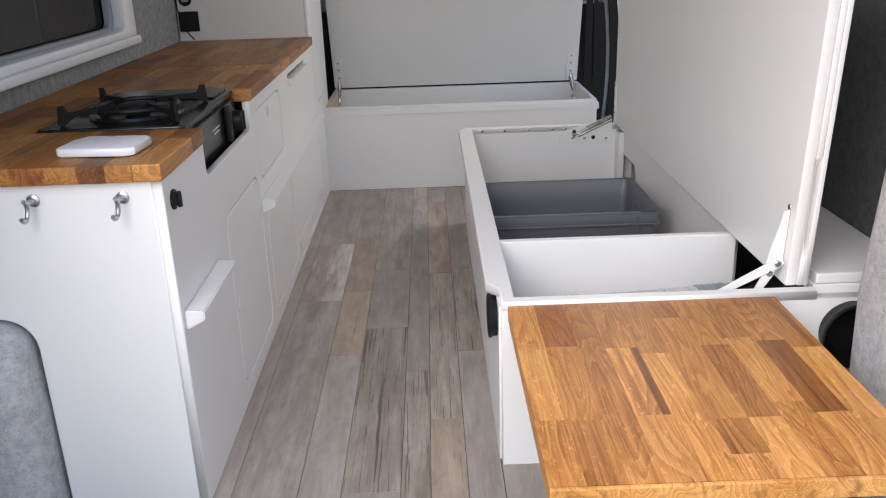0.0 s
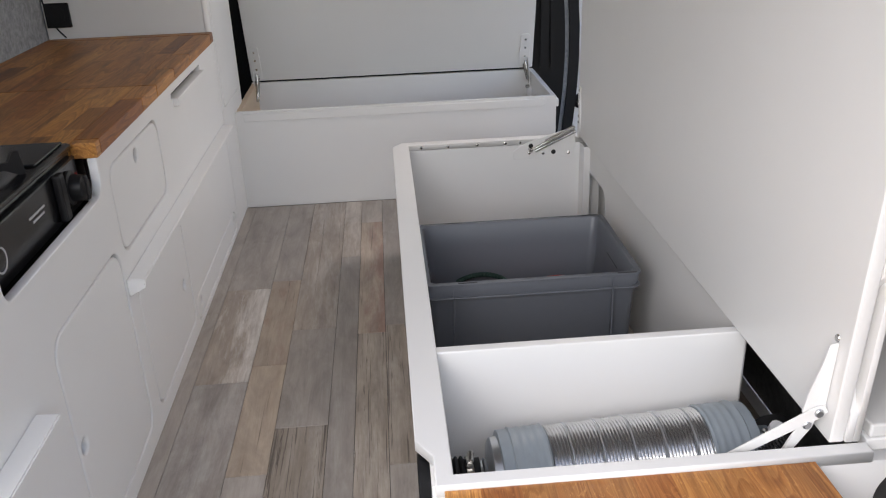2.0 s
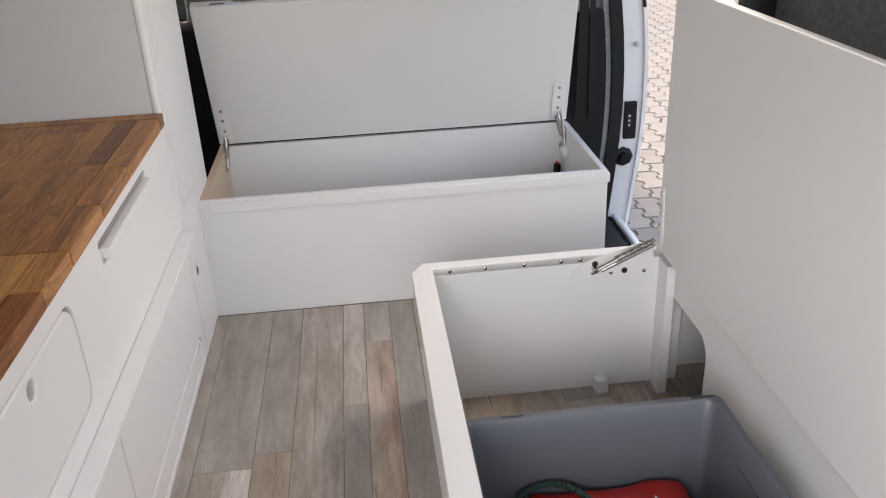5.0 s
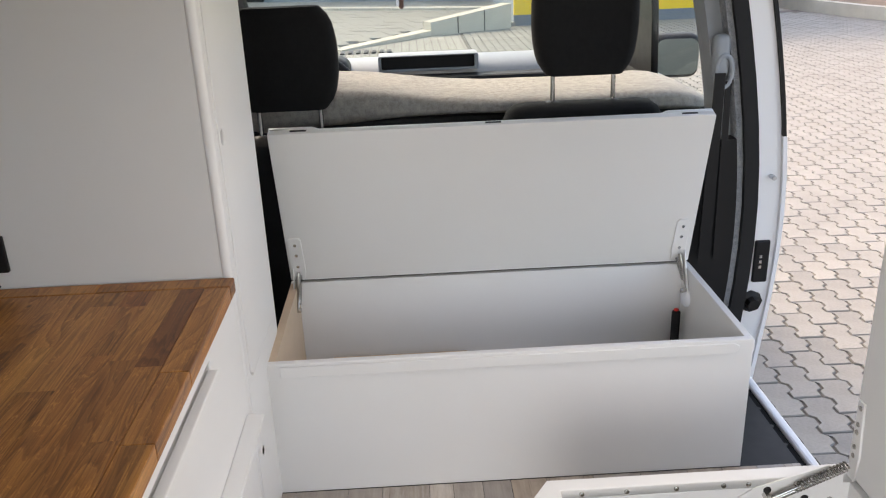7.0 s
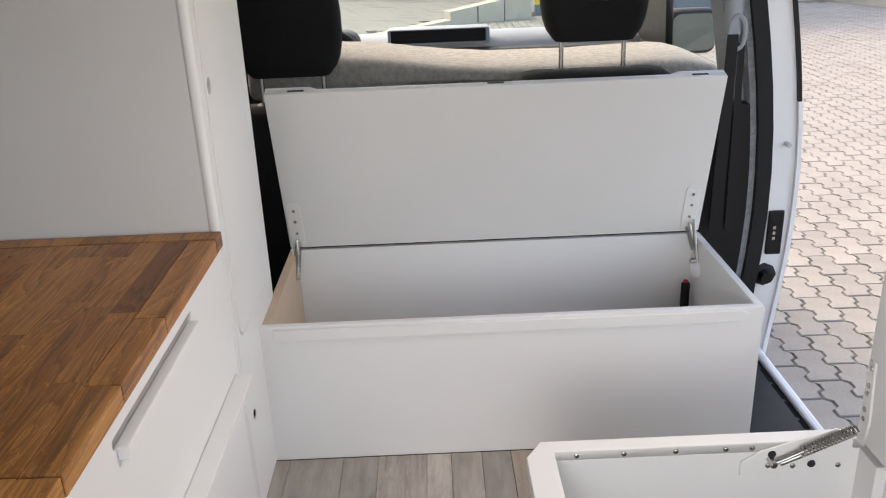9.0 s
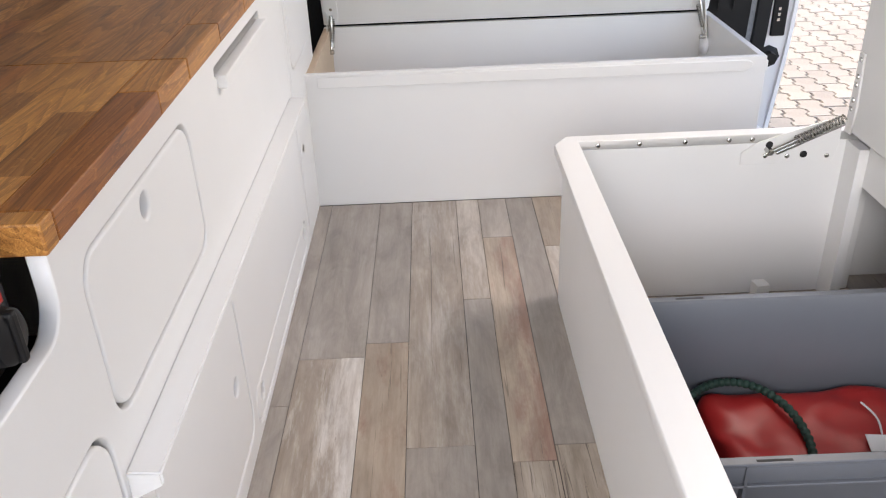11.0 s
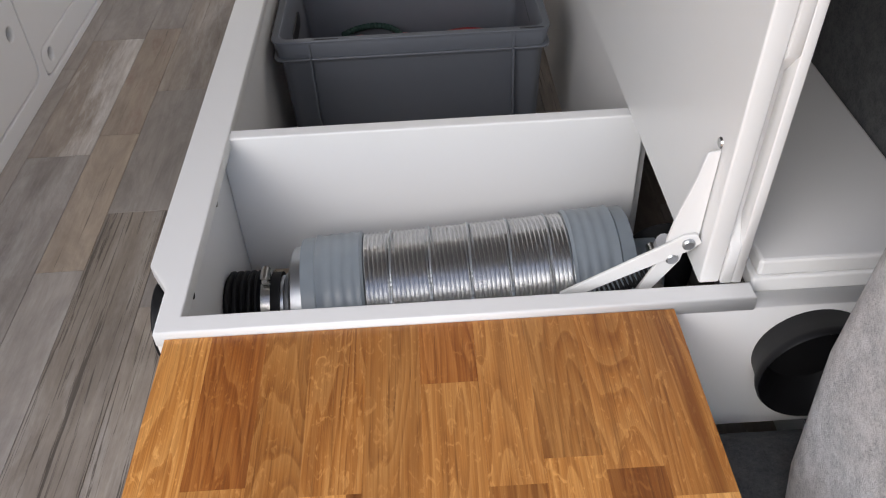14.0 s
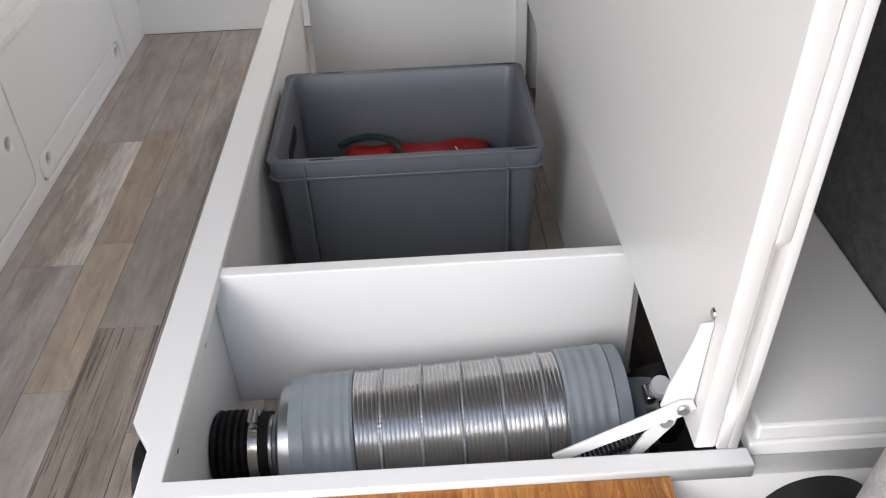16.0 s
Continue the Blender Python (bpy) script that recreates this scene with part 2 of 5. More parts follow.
def yard_mat():
    m = Mat("paved_yard", 0.85)
    br = m.t.nodes.new("ShaderNodeTexBrick")
    for k, v in (("Scale", 1.0), ("Mortar Size", 0.006), ("Brick Width", 0.225), ("Row Height", 0.1125), ("Bias", 0.0)):
        br.inputs[k].default_value = v
    for k, c in (("Color1", (0.295, 0.284, 0.258)), ("Color2", (0.255, 0.245, 0.222)), ("Mortar", (0.15, 0.135, 0.118))):
        br.inputs[k].default_value = (*c, 1)
    turn = m.t.nodes.new("ShaderNodeMapping")
    turn.inputs["Rotation"].default_value = (0, 0, radians(90))
    m.link(m.co, turn.inputs["Vector"]).link(turn.outputs[0], br.inputs["Vector"])
    c = m.mix(1.0, br.outputs["Color"], m.ramp(m.noise(1.3, detail=6, rough=0.7), (0.3, (0.85, 0.84, 0.82)), (0.7, (1.12, 1.11, 1.09))), "MULTIPLY")
    return m.colour(c).bump(m.noise(140), 0.3, 0.002).m


YARD = yard_mat()
SOIL = ground_mat("bare_soil", (0.12, 0.075, 0.045), (0.24, 0.16, 0.10))


def glass_mat(name, tint, rough=0.0, shine=0.05):
    m = bpy.data.materials.new(name)
    m.use_nodes = True
    t = m.node_tree
    t.nodes.remove(t.nodes["Principled BSDF"])
    tr, gl, mx = (t.nodes.new(k) for k in ("ShaderNodeBsdfTransparent", "ShaderNodeBsdfGlossy", "ShaderNodeMixShader"))
    tr.inputs[0].default_value, gl.inputs["Roughness"].default_value = (*tint, 1), rough
    mx.inputs[0].default_value = shine
    t.links.new(tr.outputs[0], mx.inputs[1])
    t.links.new(gl.outputs[0], mx.inputs[2])
    t.links.new(mx.outputs[0], t.nodes["Material Output"].inputs[0])
    return m


GLASS = glass_mat("clear_glass", (0.86, 0.92, 0.90))
TINTED = glass_mat("dark_tinted_glass", (0.012, 0.012, 0.013), 0.02, 0.12)

# ---- building helpers ----
base_of = {}


def thing(name, at, label, category, group="", kind=""):
    ob = new(name)
    ob.empty_display_size = 0.05
    ob.location = at
    base_of[ob] = Vector(at)
    return tagged(ob, label, category, group, kind)


def part(name, bm, material, parent=None, label="", smooth=False, crease=42):
    """A bmesh or mesh in world places, as one mesh object under a thing or a part (or by itself)."""
    if isinstance(bm, bmesh.types.BMesh):
        me = bpy.data.meshes.new(name)
        bm.to_mesh(me)
        bm.free()
    else:
        me = bm
    base = base_of.get(parent, Vector((0, 0, 0)))
    me.transform(Matrix.Translation(-base))
    for m in material if isinstance(material, (list, tuple)) else (material,):
        me.materials.append(m)
    if smooth:
        me.polygons.foreach_set("use_smooth", [True] * len(me.polygons))
        me.set_sharp_from_angle(angle=radians(crease))
    ob = new(name, me)
    if parent is not None:
        ob.parent = parent
    base_of[ob] = base
    return tagged(ob, label)


def setting(name, bm, material, label, category, smooth=False):
    return tagged(part(name, bm, material, None, label, smooth), label, category, kind="structure")


def box(x0, x1, y0, y1, z0, z1, bevel=0.0, seg=2, into=None):
    bm = bmesh.new()
    bmesh.ops.create_cube(bm, size=1, matrix=Matrix.LocRotScale(((x0 + x1) / 2, (y0 + y1) / 2, (z0 + z1) / 2), None, (abs(x1 - x0), abs(y1 - y0), abs(z1 - z0))))
    if bevel:
        bmesh.ops.bevel(bm, geom=bm.edges[:], offset=bevel, segments=seg, affect="EDGES", profile=0.5)
    return join(into, bm) if into is not None else bm


def join(a, b, m=None):
    me = bpy.data.meshes.new("tmp")
    b.to_mesh(me)
    b.free()
    if m is not None:
        me.transform(m)
    a.from_mesh(me)
    bpy.data.meshes.remove(me)
    return a


def moved(bm, m):
    bm.transform(m)
    return bm


def aim(a, b):
    """A pose at a whose z axis points to b, and the length."""
    a, b = Vector(a), Vector(b)
    return Matrix.Translation(a) @ (b - a).to_track_quat("Z", "Y").to_matrix().to_4x4(), (b - a).length


def lathe(profile, a, b, seg=32):
    """A turned body: rows of (distance along a to b, radius)."""
    m, _ = aim(a, b)
    bm = bmesh.new()
    rings = []
    for s, r in profile:
        rings.append([bm.verts.new((r * math.cos(2 * math.pi * i / seg), r * math.sin(2 * math.pi * i / seg), s)) for i in range(seg)])
    for p, q in zip(rings, rings[1:]):
        for i in range(seg):
            bm.faces.new((p[i], p[(i + 1) % seg], q[(i + 1) % seg], q[i]))
    bm.faces.new(rings[0][::-1])
    bm.faces.new(rings[-1])
    bmesh.ops.recalc_face_normals(bm, faces=bm.faces[:])
    return moved(bm, m)


def rod(a, b, r, seg=12, into=None):
    _, n = aim(a, b)
    e = min(r * 0.25, n * 0.2)
    bm = lathe([(0, r - e), (e, r), (n - e, r), (n, r - e)], a, b, seg)
    return join(into, bm) if into is not None else bm


def rounded(u0, u1, v0, v1, r, n=6):
    """A rectangle's outline with rounded corners; r may be four radii, from the low corner round."""
    rs = r if isinstance(r, (tuple, list)) else (r,) * 4
    out = []
    for (cu, cv, a0), q in zip(((u0, v0, 180), (u1, v0, 270), (u1, v1, 0), (u0, v1, 90)), rs):
        su, sv = (1 if cu == u0 else -1), (1 if cv == v0 else -1)
        for i in range(n + 1 if q else 1):
            a = radians(a0 + 90 * i / n)
            out.append((cu + su * q + q * math.cos(a), cv + sv * q + q * math.sin(a)) if q else (cu, cv))
    return out


def circle(u, v, r, n=20):
    return [(u + r * math.cos(2 * math.pi * i / n), v + r * math.sin(2 * math.pi * i / n)) for i in range(n)]


PLANE = {"x": Matrix(((0, 0, 1, 0), (1, 0, 0, 0), (0, 1, 0, 0), (0, 0, 0, 1))),
         "y": Matrix(((1, 0, 0, 0), (0, 0, -1, 0), (0, 1, 0, 0), (0, 0, 0, 1))),
         "z": Matrix.Identity(4)}


def plate(outlines, axis, lo, hi, bevel=0.0015):
    """A board square to an axis, from lo to hi along it, with the first outline as its edge and the others as holes."""
    cu = bpy.data.curves.new("tmp", "CURVE")
    cu.dimensions, cu.fill_mode = "2D", "BOTH"
    cu.extrude, cu.bevel_depth, cu.bevel_resolution = (hi - lo) / 2 - bevel, bevel, 1
    cu.offset = -bevel
    for pts in outlines:
        sp = cu.splines.new("POLY")
        sp.points.add(len(pts) - 1)
        sp.points.foreach_set("co", [c for u, v in pts for c in (u, v, 0, 1)])
        sp.use_cyclic_u = True
    ob = bpy.data.objects.new("tmp", cu)
    me = bpy.data.meshes.new_from_object(ob)
    bpy.data.objects.remove(ob)
    bpy.data.curves.remove(cu)
    bm = bmesh.new()
    bm.from_mesh(me)
    bpy.data.meshes.remove(me)
    bmesh.ops.remove_doubles(bm, verts=bm.verts[:], dist=1e-5)
    mid = (lo + hi) / 2
    shift = {"x": (mid, 0, 0), "y": (0, mid, 0), "z": (0, 0, mid)}[axis]
    bm.transform(Matrix.Translation(shift) @ PLANE[axis])
    bmesh.ops.recalc_face_normals(bm, faces=bm.faces[:])
    return bm


def tube(points, r, seg=10, into=None):
    """A round bar along a smooth line through the points."""
    pts = [Vector(p) for p in points]
    bm = bmesh.new()
    rings = []
    for i, p in enumerate(pts):
        d = (pts[min(i + 1, len(pts) - 1)] - pts[max(i - 1, 0)]).normalized()
        q = d.to_track_quat("Z", "Y").to_matrix()
        rings.append([bm.verts.new(p + q @ Vector((r * math.cos(2 * math.pi * k / seg), r * math.sin(2 * math.pi * k / seg), 0))) for k in range(seg)])
    for a, b in zip(rings, rings[1:]):
        off = min(range(seg), key=lambda o: (a[0].co - b[o].co).length)
        for k in range(seg):
            bm.faces.new((a[k], a[(k + 1) % seg], b[(k + 1 + off) % seg], b[(k + off) % seg]))
    bm.faces.new(rings[0][::-1])
    bm.faces.new(rings[-1])
    bmesh.ops.recalc_face_normals(bm, faces=bm.faces[:])
    return join(into, bm) if into is not None else bm


def spring(a, b, r, wire, turns):
    m, n = aim(a, b)
    steps = int(turns * 10)
    return tube([m @ Vector((r * math.cos(2 * math.pi * i / 10), r * math.sin(2 * math.pi * i / 10), n * i / steps)) for i in range(steps + 1)], wire, 6)


def puffed(x0, x1, y0, y1, z0, z1, bevel, lump=0.0, cells=10, scale=6.0):
    """A soft block: a rounded, subdivided box with an uneven surface."""
    bm = bmesh.new()
    bmesh.ops.create_cube(bm, size=1)
    bmesh.ops.subdivide_edges(bm, edges=bm.edges[:], cuts=cells, use_grid_fill=True)
    size, mid = Vector((x1 - x0, y1 - y0, z1 - z0)), Vector((x0 + x1, y0 + y1, z0 + z1)) / 2
    for v in bm.verts:
        p = Vector(v.co * 2)
        q = Vector((c * size[i] / 2 for i, c in enumerate(p)))
        inner = Vector([max(-size[i] / 2 + bevel, min(size[i] / 2 - bevel, q[i])) for i in range(3)])
        d = q - inner
        if d.length > 1e-6:
            d = d.normalized() * bevel
        q = inner + d
        if lump:
            q += Vector([noise.noise((q + mid) * scale + Vector((k * 9.1, 0, 0))) * lump for k in range(3)])
        v.co = q + mid
    bmesh.ops.recalc_face_normals(bm, faces=bm.faces[:])
    return bm

# ---- the van's shell ----
ROOF = 1.36

GROUND = -0.55
setting("ground", plate([rounded(-70, 90, -60, 110, 0)], "z", GROUND - 0.30, GROUND - 0.012, 0), YARD, "wide yard paved with pale concrete blocks", "ground")
floor = setting("floor", box(-0.46, 1.10, -0.05, 3.0, -0.04, -0.003), DARKTRIM, "van floor under grey wood-look vinyl planks", "floor")

# left wall with the tinted window's opening, lined in felt
WX = -0.42
setting("wall_left", plate([rounded(0.0, 3.1, -0.05, ROOF, 0), rounded(0.36, 1.52, 0.65, 1.14, 0.05)[::-1]], "x", WX - 0.05, WX, 0.002), FELT, "side wall lined with mottled grey felt", "wall")
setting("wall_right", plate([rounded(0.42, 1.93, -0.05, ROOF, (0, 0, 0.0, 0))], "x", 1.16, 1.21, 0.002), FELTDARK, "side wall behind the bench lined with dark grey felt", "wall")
setting("ceiling", box(-0.50, 1.26, 0.30, 3.72, ROOF, ROOF + 0.04), FELTLIGHT, "van roof lining of pale grey felt", "ceiling")
setting("wall_left_cab", plate([[(3.1, -0.3), (5.0, -0.3), (5.0, 0.55), (3.78, ROOF), (3.1, ROOF)], [(3.25, 0.62), (3.25, 1.22), (3.75, 1.22), (4.62, 0.62)]], "x", WX - 0.05, WX, 0.002), DARKTRIM, "dark cab door with an open window gap", "wall")

w = thing("window_1", (WX, 1.1, 0.66), "dark tinted van window in a thick off-white frame", "window", kind="structure")
part("window_frame", plate([rounded(0.30, 1.578, 0.622, 1.20, 0.035), rounded(0.375, 1.500, 0.660, 1.125, 0.03)[::-1]], "x", WX, WX + 0.035, 0.008), WHITEPLASTIC, w, "thick off-white frame", True)
part("window_sill", plate([rounded(0.31, 1.555, 0.621, 0.643, 0.008)], "x", WX + 0.035, WX + 0.052, 0.006), WHITEPLASTIC, w, smooth=True)
part("seal", plate([rounded(0.365, 1.515, 0.652, 1.135, 0.04), rounded(0.40, 1.478, 0.668, 1.105, 0.025)[::-1]], "x", WX - 0.012, WX + 0.004, 0.002), GREYTRIM, w, "grey inner seal")
part("pane", plate([rounded(0.37, 1.51, 0.652, 1.135, 0.03)], "x", WX - 0.022, WX - 0.014, 0), TINTED, w, "dark tinted pane")

# pillar beside the rear opening, pale felt, and the felt over the wheel arches
bm = bmesh.new()
rings = []
for z, x0, x1, y0, y1 in ((-0.05, 1.03, 1.28, 0.05, 0.44), (0.20, 0.995, 1.28, 0.05, 0.440), (0.34, 0.990, 1.28, 0.06, 0.440), (0.55, 0.992, 1.28, 0.08, 0.42), (0.95, 1.0, 1.28, 0.08, 0.40), (ROOF, 1.0, 1.28, 0.08, 0.40)):
    rings.append([bm.verts.new((u, v, z)) for u, v in rounded(x0, x1, y0, y1, 0.05, 5)])
for p, q in zip(rings, rings[1:]):
    for i in range(len(p)):
        bm.faces.new((p[i], p[(i + 1) % len(p)], q[(i + 1) % len(p)], q[i]))
bm.faces.new(rings[-1])
setting("pillar_rear", bm, FELTLIGHT, "rounded rear pillar wrapped in pale grey felt", "pillar", True)
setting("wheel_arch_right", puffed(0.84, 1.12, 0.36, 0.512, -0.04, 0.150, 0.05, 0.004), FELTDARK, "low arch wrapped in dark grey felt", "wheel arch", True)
setting("wheel_arch_left", puffed(-0.42, -0.228, 0.37, 0.72, -0.04, 0.333, 0.045, 0.005, 18), FELTLIGHT, "wheel arch wrapped in pale blue-grey felt", "wheel arch", True)

# ---- kitchen ----
KY0, KY1, KT = 0.435, 2.072, 0.545
kitchen = thing("kitchen_cabinet", (-0.2, 1.25, 0), "long low white-painted plywood kitchen cabinet with routed doors", "cabinet")
doors = [(0.752, 1.062, 0.040, 0.385, 0.035), (1.092, 1.412, 0.362, 0.512, 0.03), (1.118, 1.462, 0.036, 0.285, 0.03), (1.486, 2.050, 0.016, 0.072, 0.022)]
cut = [(KY0, 0), (KY1, 0), (KY1, KT), (1.050, KT)]
cut += [(1.050 - 0.03 - 0.0 + 0.03 * math.cos(radians(a)), 0.485 + 0.03 + 0.03 * math.sin(radians(a))) for a in range(0, -91, -15)]
cut += [(0.668 + 0.02 + 0.02 * math.cos(radians(a)), 0.485 + 0.02 + 0.02 * math.sin(radians(a))) for a in range(270, 179, -15)]
cut += [(0.668, KT), (KY0, KT)]
holes = [rounded(a - 0.002, b + 0.002, c - 0.002, d + 0.002, r)[::-1] for a, b, c, d, r in doors]
# grey backing carries the shade inside the small round hole
part("hole_lining", box(-0.03, -0.0165, 2.115, 2.15, 0.17, 0.21), GREYTRIM, kitchen)
holes += [circle(2.134, 0.19, 0.011)[::-1], rounded(1.56, 1.875, 0.511, 0.524, 0.005)[::-1]]
part("front_panel", plate([cut] + holes, "x", -0.015, 0.0, 0.002), WHITE, kitchen)
spots = [[(0.775, 0.207)], [(1.248, 0.487)], [(1.41, 0.148)], [(1.53, 0.047), (2.024, 0.05)]]
for (a, b, c, d, r), hs in zip(doors, spots):
    dm = part("door", plate([rounded(a + 0.0018, b - 0.0018, c + 0.0018, d - 0.0018, r)] + [circle(u, v, 0.0125)[::-1] for u, v in hs], "x", -0.016, -0.0005, 0.0032), WHITE, kitchen)
    for u, v in hs:
        # lining is grey, not white: the hole's shade is in its colour
        part("finger_hole", lathe([(0, 0.0125), (0.002, 0.0125), (0.002, 0.011), (0.014, 0.011)], (-0.017, u, v), (-0.03, u, v), 20), GREYTRIM, dm, "finger hole lining coloured grey for the shade inside", True)
ec = [(0.0 - 0.015, 0), (-0.015, KT), (-0.41, KT), (-0.41, 0.34), (-0.27, 0.34)]
ec += [(-0.27 + 0.05 * math.cos(radians(a)), 0.29 + 0.05 * math.sin(radians(a))) for a in range(75, -1, -15)] + [(-0.22, 0)]
part("end_panel", plate([ec[::-1]], "y", KY0, KY0 + 0.016, 0.002), WHITE, kitchen)
part("back_panel", box(-0.41, -0.40, KY0 + 0.02, KY1, 0.0, KT - 0.002), WHITE, kitchen)
part("bottom_board", box(-0.40, -0.017, KY0 + 0.02, KY1, 0.004, 0.012), WHITE, kitchen)
part("stove_shelf", box(-0.30, -0.017, 0.66, 1.06, 0.458, 0.472), BLACK, kitchen, "dark shelf under the stove")
# ledges that carry the bed slats
for a, b, z in ((KY0 + 0.012, 0.665, 0.332), (1.070, 2.050, 0.318)):
    led = [(0.0, z - 0.026), (0.030, z - 0.010), (0.030, z + 0.004), (0.0, z + 0.006)]
    bm = bmesh.new()
    lo = [bm.verts.new((x, a, q)) for x, q in led]
    hi = [bm.verts.new((x, b, q)) for x, q in led]
    for i in range(4):
        bm.faces.new((lo[i], lo[(i + 1) % 4], hi[(i + 1) % 4], hi[i]))
    bm.faces.new(lo[::-1]), bm.faces.new(hi)
    bmesh.ops.recalc_face_normals(bm, faces=bm.faces[:])
    bmesh.ops.bevel(bm, geom=bm.edges[:], offset=0.002, segments=2, affect="EDGES")
    part("ledge", bm, WHITE, kitchen)
part("pull_strip", box(-0.004, 0.013, 1.568, 1.868, 0.495, 0.513, 0.002), WHITE, kitchen)
# black block gives the slot its inner shade
part("slot_backing", box(-0.040, -0.018, 1.55, 1.88, 0.50, 0.53), BLACK, kitchen, "black block standing for the shade in the slot above the pull strip")
lock = part("push_lock", lathe([(0, 0.015), (0.003, 0.015), (0.004, 0.011), (0.006, 0.010), (0.007, 0.008)], (0, 0.474, 0.505), (0.02, 0.474, 0.505), 28), BLACK, kitchen, "black round push lock", True)
part("thumb_bar", box(0.006, 0.013, 0.471, 0.477, 0.493, 0.517, 0.002), BLACK, lock)


def coat_hook(x):
    h = thing("coat_hook", (x, KY0, 0.52), "small satin metal hook screwed to the white end panel", "hook", "hooks on the cabinet end")
    part("base", lathe([(0, 0.009), (0.003, 0.009), (0.005, 0.005), (0.010, 0.004)], (x, KY0, 0.522), (x, KY0 - 0.02, 0.522), 20), GALV, h, smooth=True)
    pts = [(x, KY0 - 0.008, 0.522), (x, KY0 - 0.018, 0.523)]
    pts += [(x - 0.003 * i / 10, KY0 - 0.030 + 0.010 * math.cos(radians(80 - i * 20)), 0.514 + 0.014 * math.sin(radians(80 - i * 20))) for i in range(12)]
    part("prong", tube(pts, 0.0034, 10), GALV, h, smooth=True)


coat_hook(-0.182)
coat_hook(-0.057)

# oak worktop, stave by stave

def stave(owner, x0, x1, y0, y1, z0, z1, mat, tone, bevel=0.0):
    s = part("stave", box(x0 + 0.00002, x1 - 0.00002, y0 + 0.00002, y1 - 0.00002, z0, z1, bevel, 2), mat, owner)
    s.color = (*tone, 1)
    return s


DARK, RED, BROWN, EVEN, PALE, BRIGHT = (0.50, 0.40, 0.33), (0.74, 0.60, 0.50), (0.74, 0.70, 0.66), (0.94, 0.92, 0.89), (1.10, 1.12, 1.10), (1.26, 1.36, 1.42)


def around_stove(a, b, lo, hi):
    if (a + b) / 2 < -0.275:
        return [(lo, hi)]
    return [(c, d) for c, d in ((lo, min(hi, 0.662)), (max(lo, 1.045), hi)) if d > c]


# stave columns from the front edge to the wall; the known butt joints of the far section, the rest at random
TOPX = [0.005, -0.035, -0.072, -0.111, -0.155, -0.202, -0.246, -0.290, -0.333, -0.376, WX + 0.001]
TOPJ = [(1.598, 1.761), (1.608, 1.779), (1.80,), (1.47, 1.648, 1.817, 1.975), (1.729, 1.98), (1.591, 1.85), (1.66, 1.93), (1.55, 1.79), (1.70,), (1.62, 1.88)]
JOINT_Y = 1.441
rnd = random.Random(5)
for far, (y0, y1) in enumerate(((KY0 - 0.012, JOINT_Y - 0.0012), (JOINT_Y + 0.0012, 2.0315))):
    top = thing("worktop", (-0.2, (y0 + y1) / 2, KT), "oiled dark honey oak block worktop on the white cabinet", "worktop", "worktop sections")
    part("core", box(WX + 0.002, -0.285, y0 + 0.01, y1 - 0.002, KT, KT + 0.022), OAKDARK, top)
    for k, (b, a) in enumerate(zip(TOPX, TOPX[1:])):
        ys = [y0]
        if far:
            ys += TOPJ[k]
        else:
            y = y0 + rnd.uniform(0.05, 0.24)
            while y < y1 - 0.06:
                ys.append(y)
                y += rnd.uniform(0.13, 0.27)
        ys.append(y1)
        for lo, hi in zip(ys, ys[1:]):
            tone = rnd.choice((BROWN, EVEN, EVEN, RED, PALE, EVEN, DARK if k else PALE))
            for c, d in around_stove(a, b, lo, hi):
                if d - c > 0.004:
                    stave(top, a, b, c, d, KT + 0.0005, KT + 0.0255, OAKDARK, tone, 0.0018 if k == 0 else 0.0)
    if far:
        # cross strip that closes the worktop against the cupboard
        for a, b, tone in ((WX + 0.001, -0.21, EVEN), (-0.21, 0.005, BROWN)):
            stave(top, a, b, 2.0335, KY1 - 0.002, KT + 0.0005, KT + 0.0262, OAKDARK, tone, 0.0022)

# gas stove sunk in the worktop
st = thing("camping_stove", (-0.13, 0.855, 0.475), "black enamelled portable gas stove sunk in the worktop", "stove")
part("body", box(-0.272, -0.034, 0.672, 1.040, 0.472, 0.566, 0.006), BLACKGLOSS, st)
part("front_panel", box(-0.034, -0.026, 0.676, 1.036, 0.478, 0.556, 0.003), BLACKGLOSS, st)
part("top_plate", plate([rounded(-0.274, -0.028, 0.668, 1.043, 0.012), circle(-0.145, 0.80, 0.075, 28)[::-1]], "z", 0.566, 0.573, 0.002), BLACKGLOSS, st, smooth=True)
part("drip_tray", lathe([(0, 0.078), (0.004, 0.084), (0.010, 0.080), (0.006, 0.055), (0.004, 0.0)], (-0.145, 0.80, 0.568), (-0.145, 0.80, 0.60), 36), BLACKGLOSS, st, smooth=True)
burner = part("burner", lathe([(0, 0.020), (0.012, 0.022), (0.014, 0.034), (0.020, 0.034), (0.022, 0.026), (0.024, 0.0)], (-0.145, 0.80, 0.570), (-0.145, 0.80, 0.60), 28), BLACK, st, smooth=True)
part("pan_ring", tube([(-0.145 + 0.070 * math.cos(radians(a)), 0.80 + 0.070 * math.sin(radians(a)), 0.588) for a in range(0, 361, 12)], 0.005, 8), BLACK, st, smooth=True)
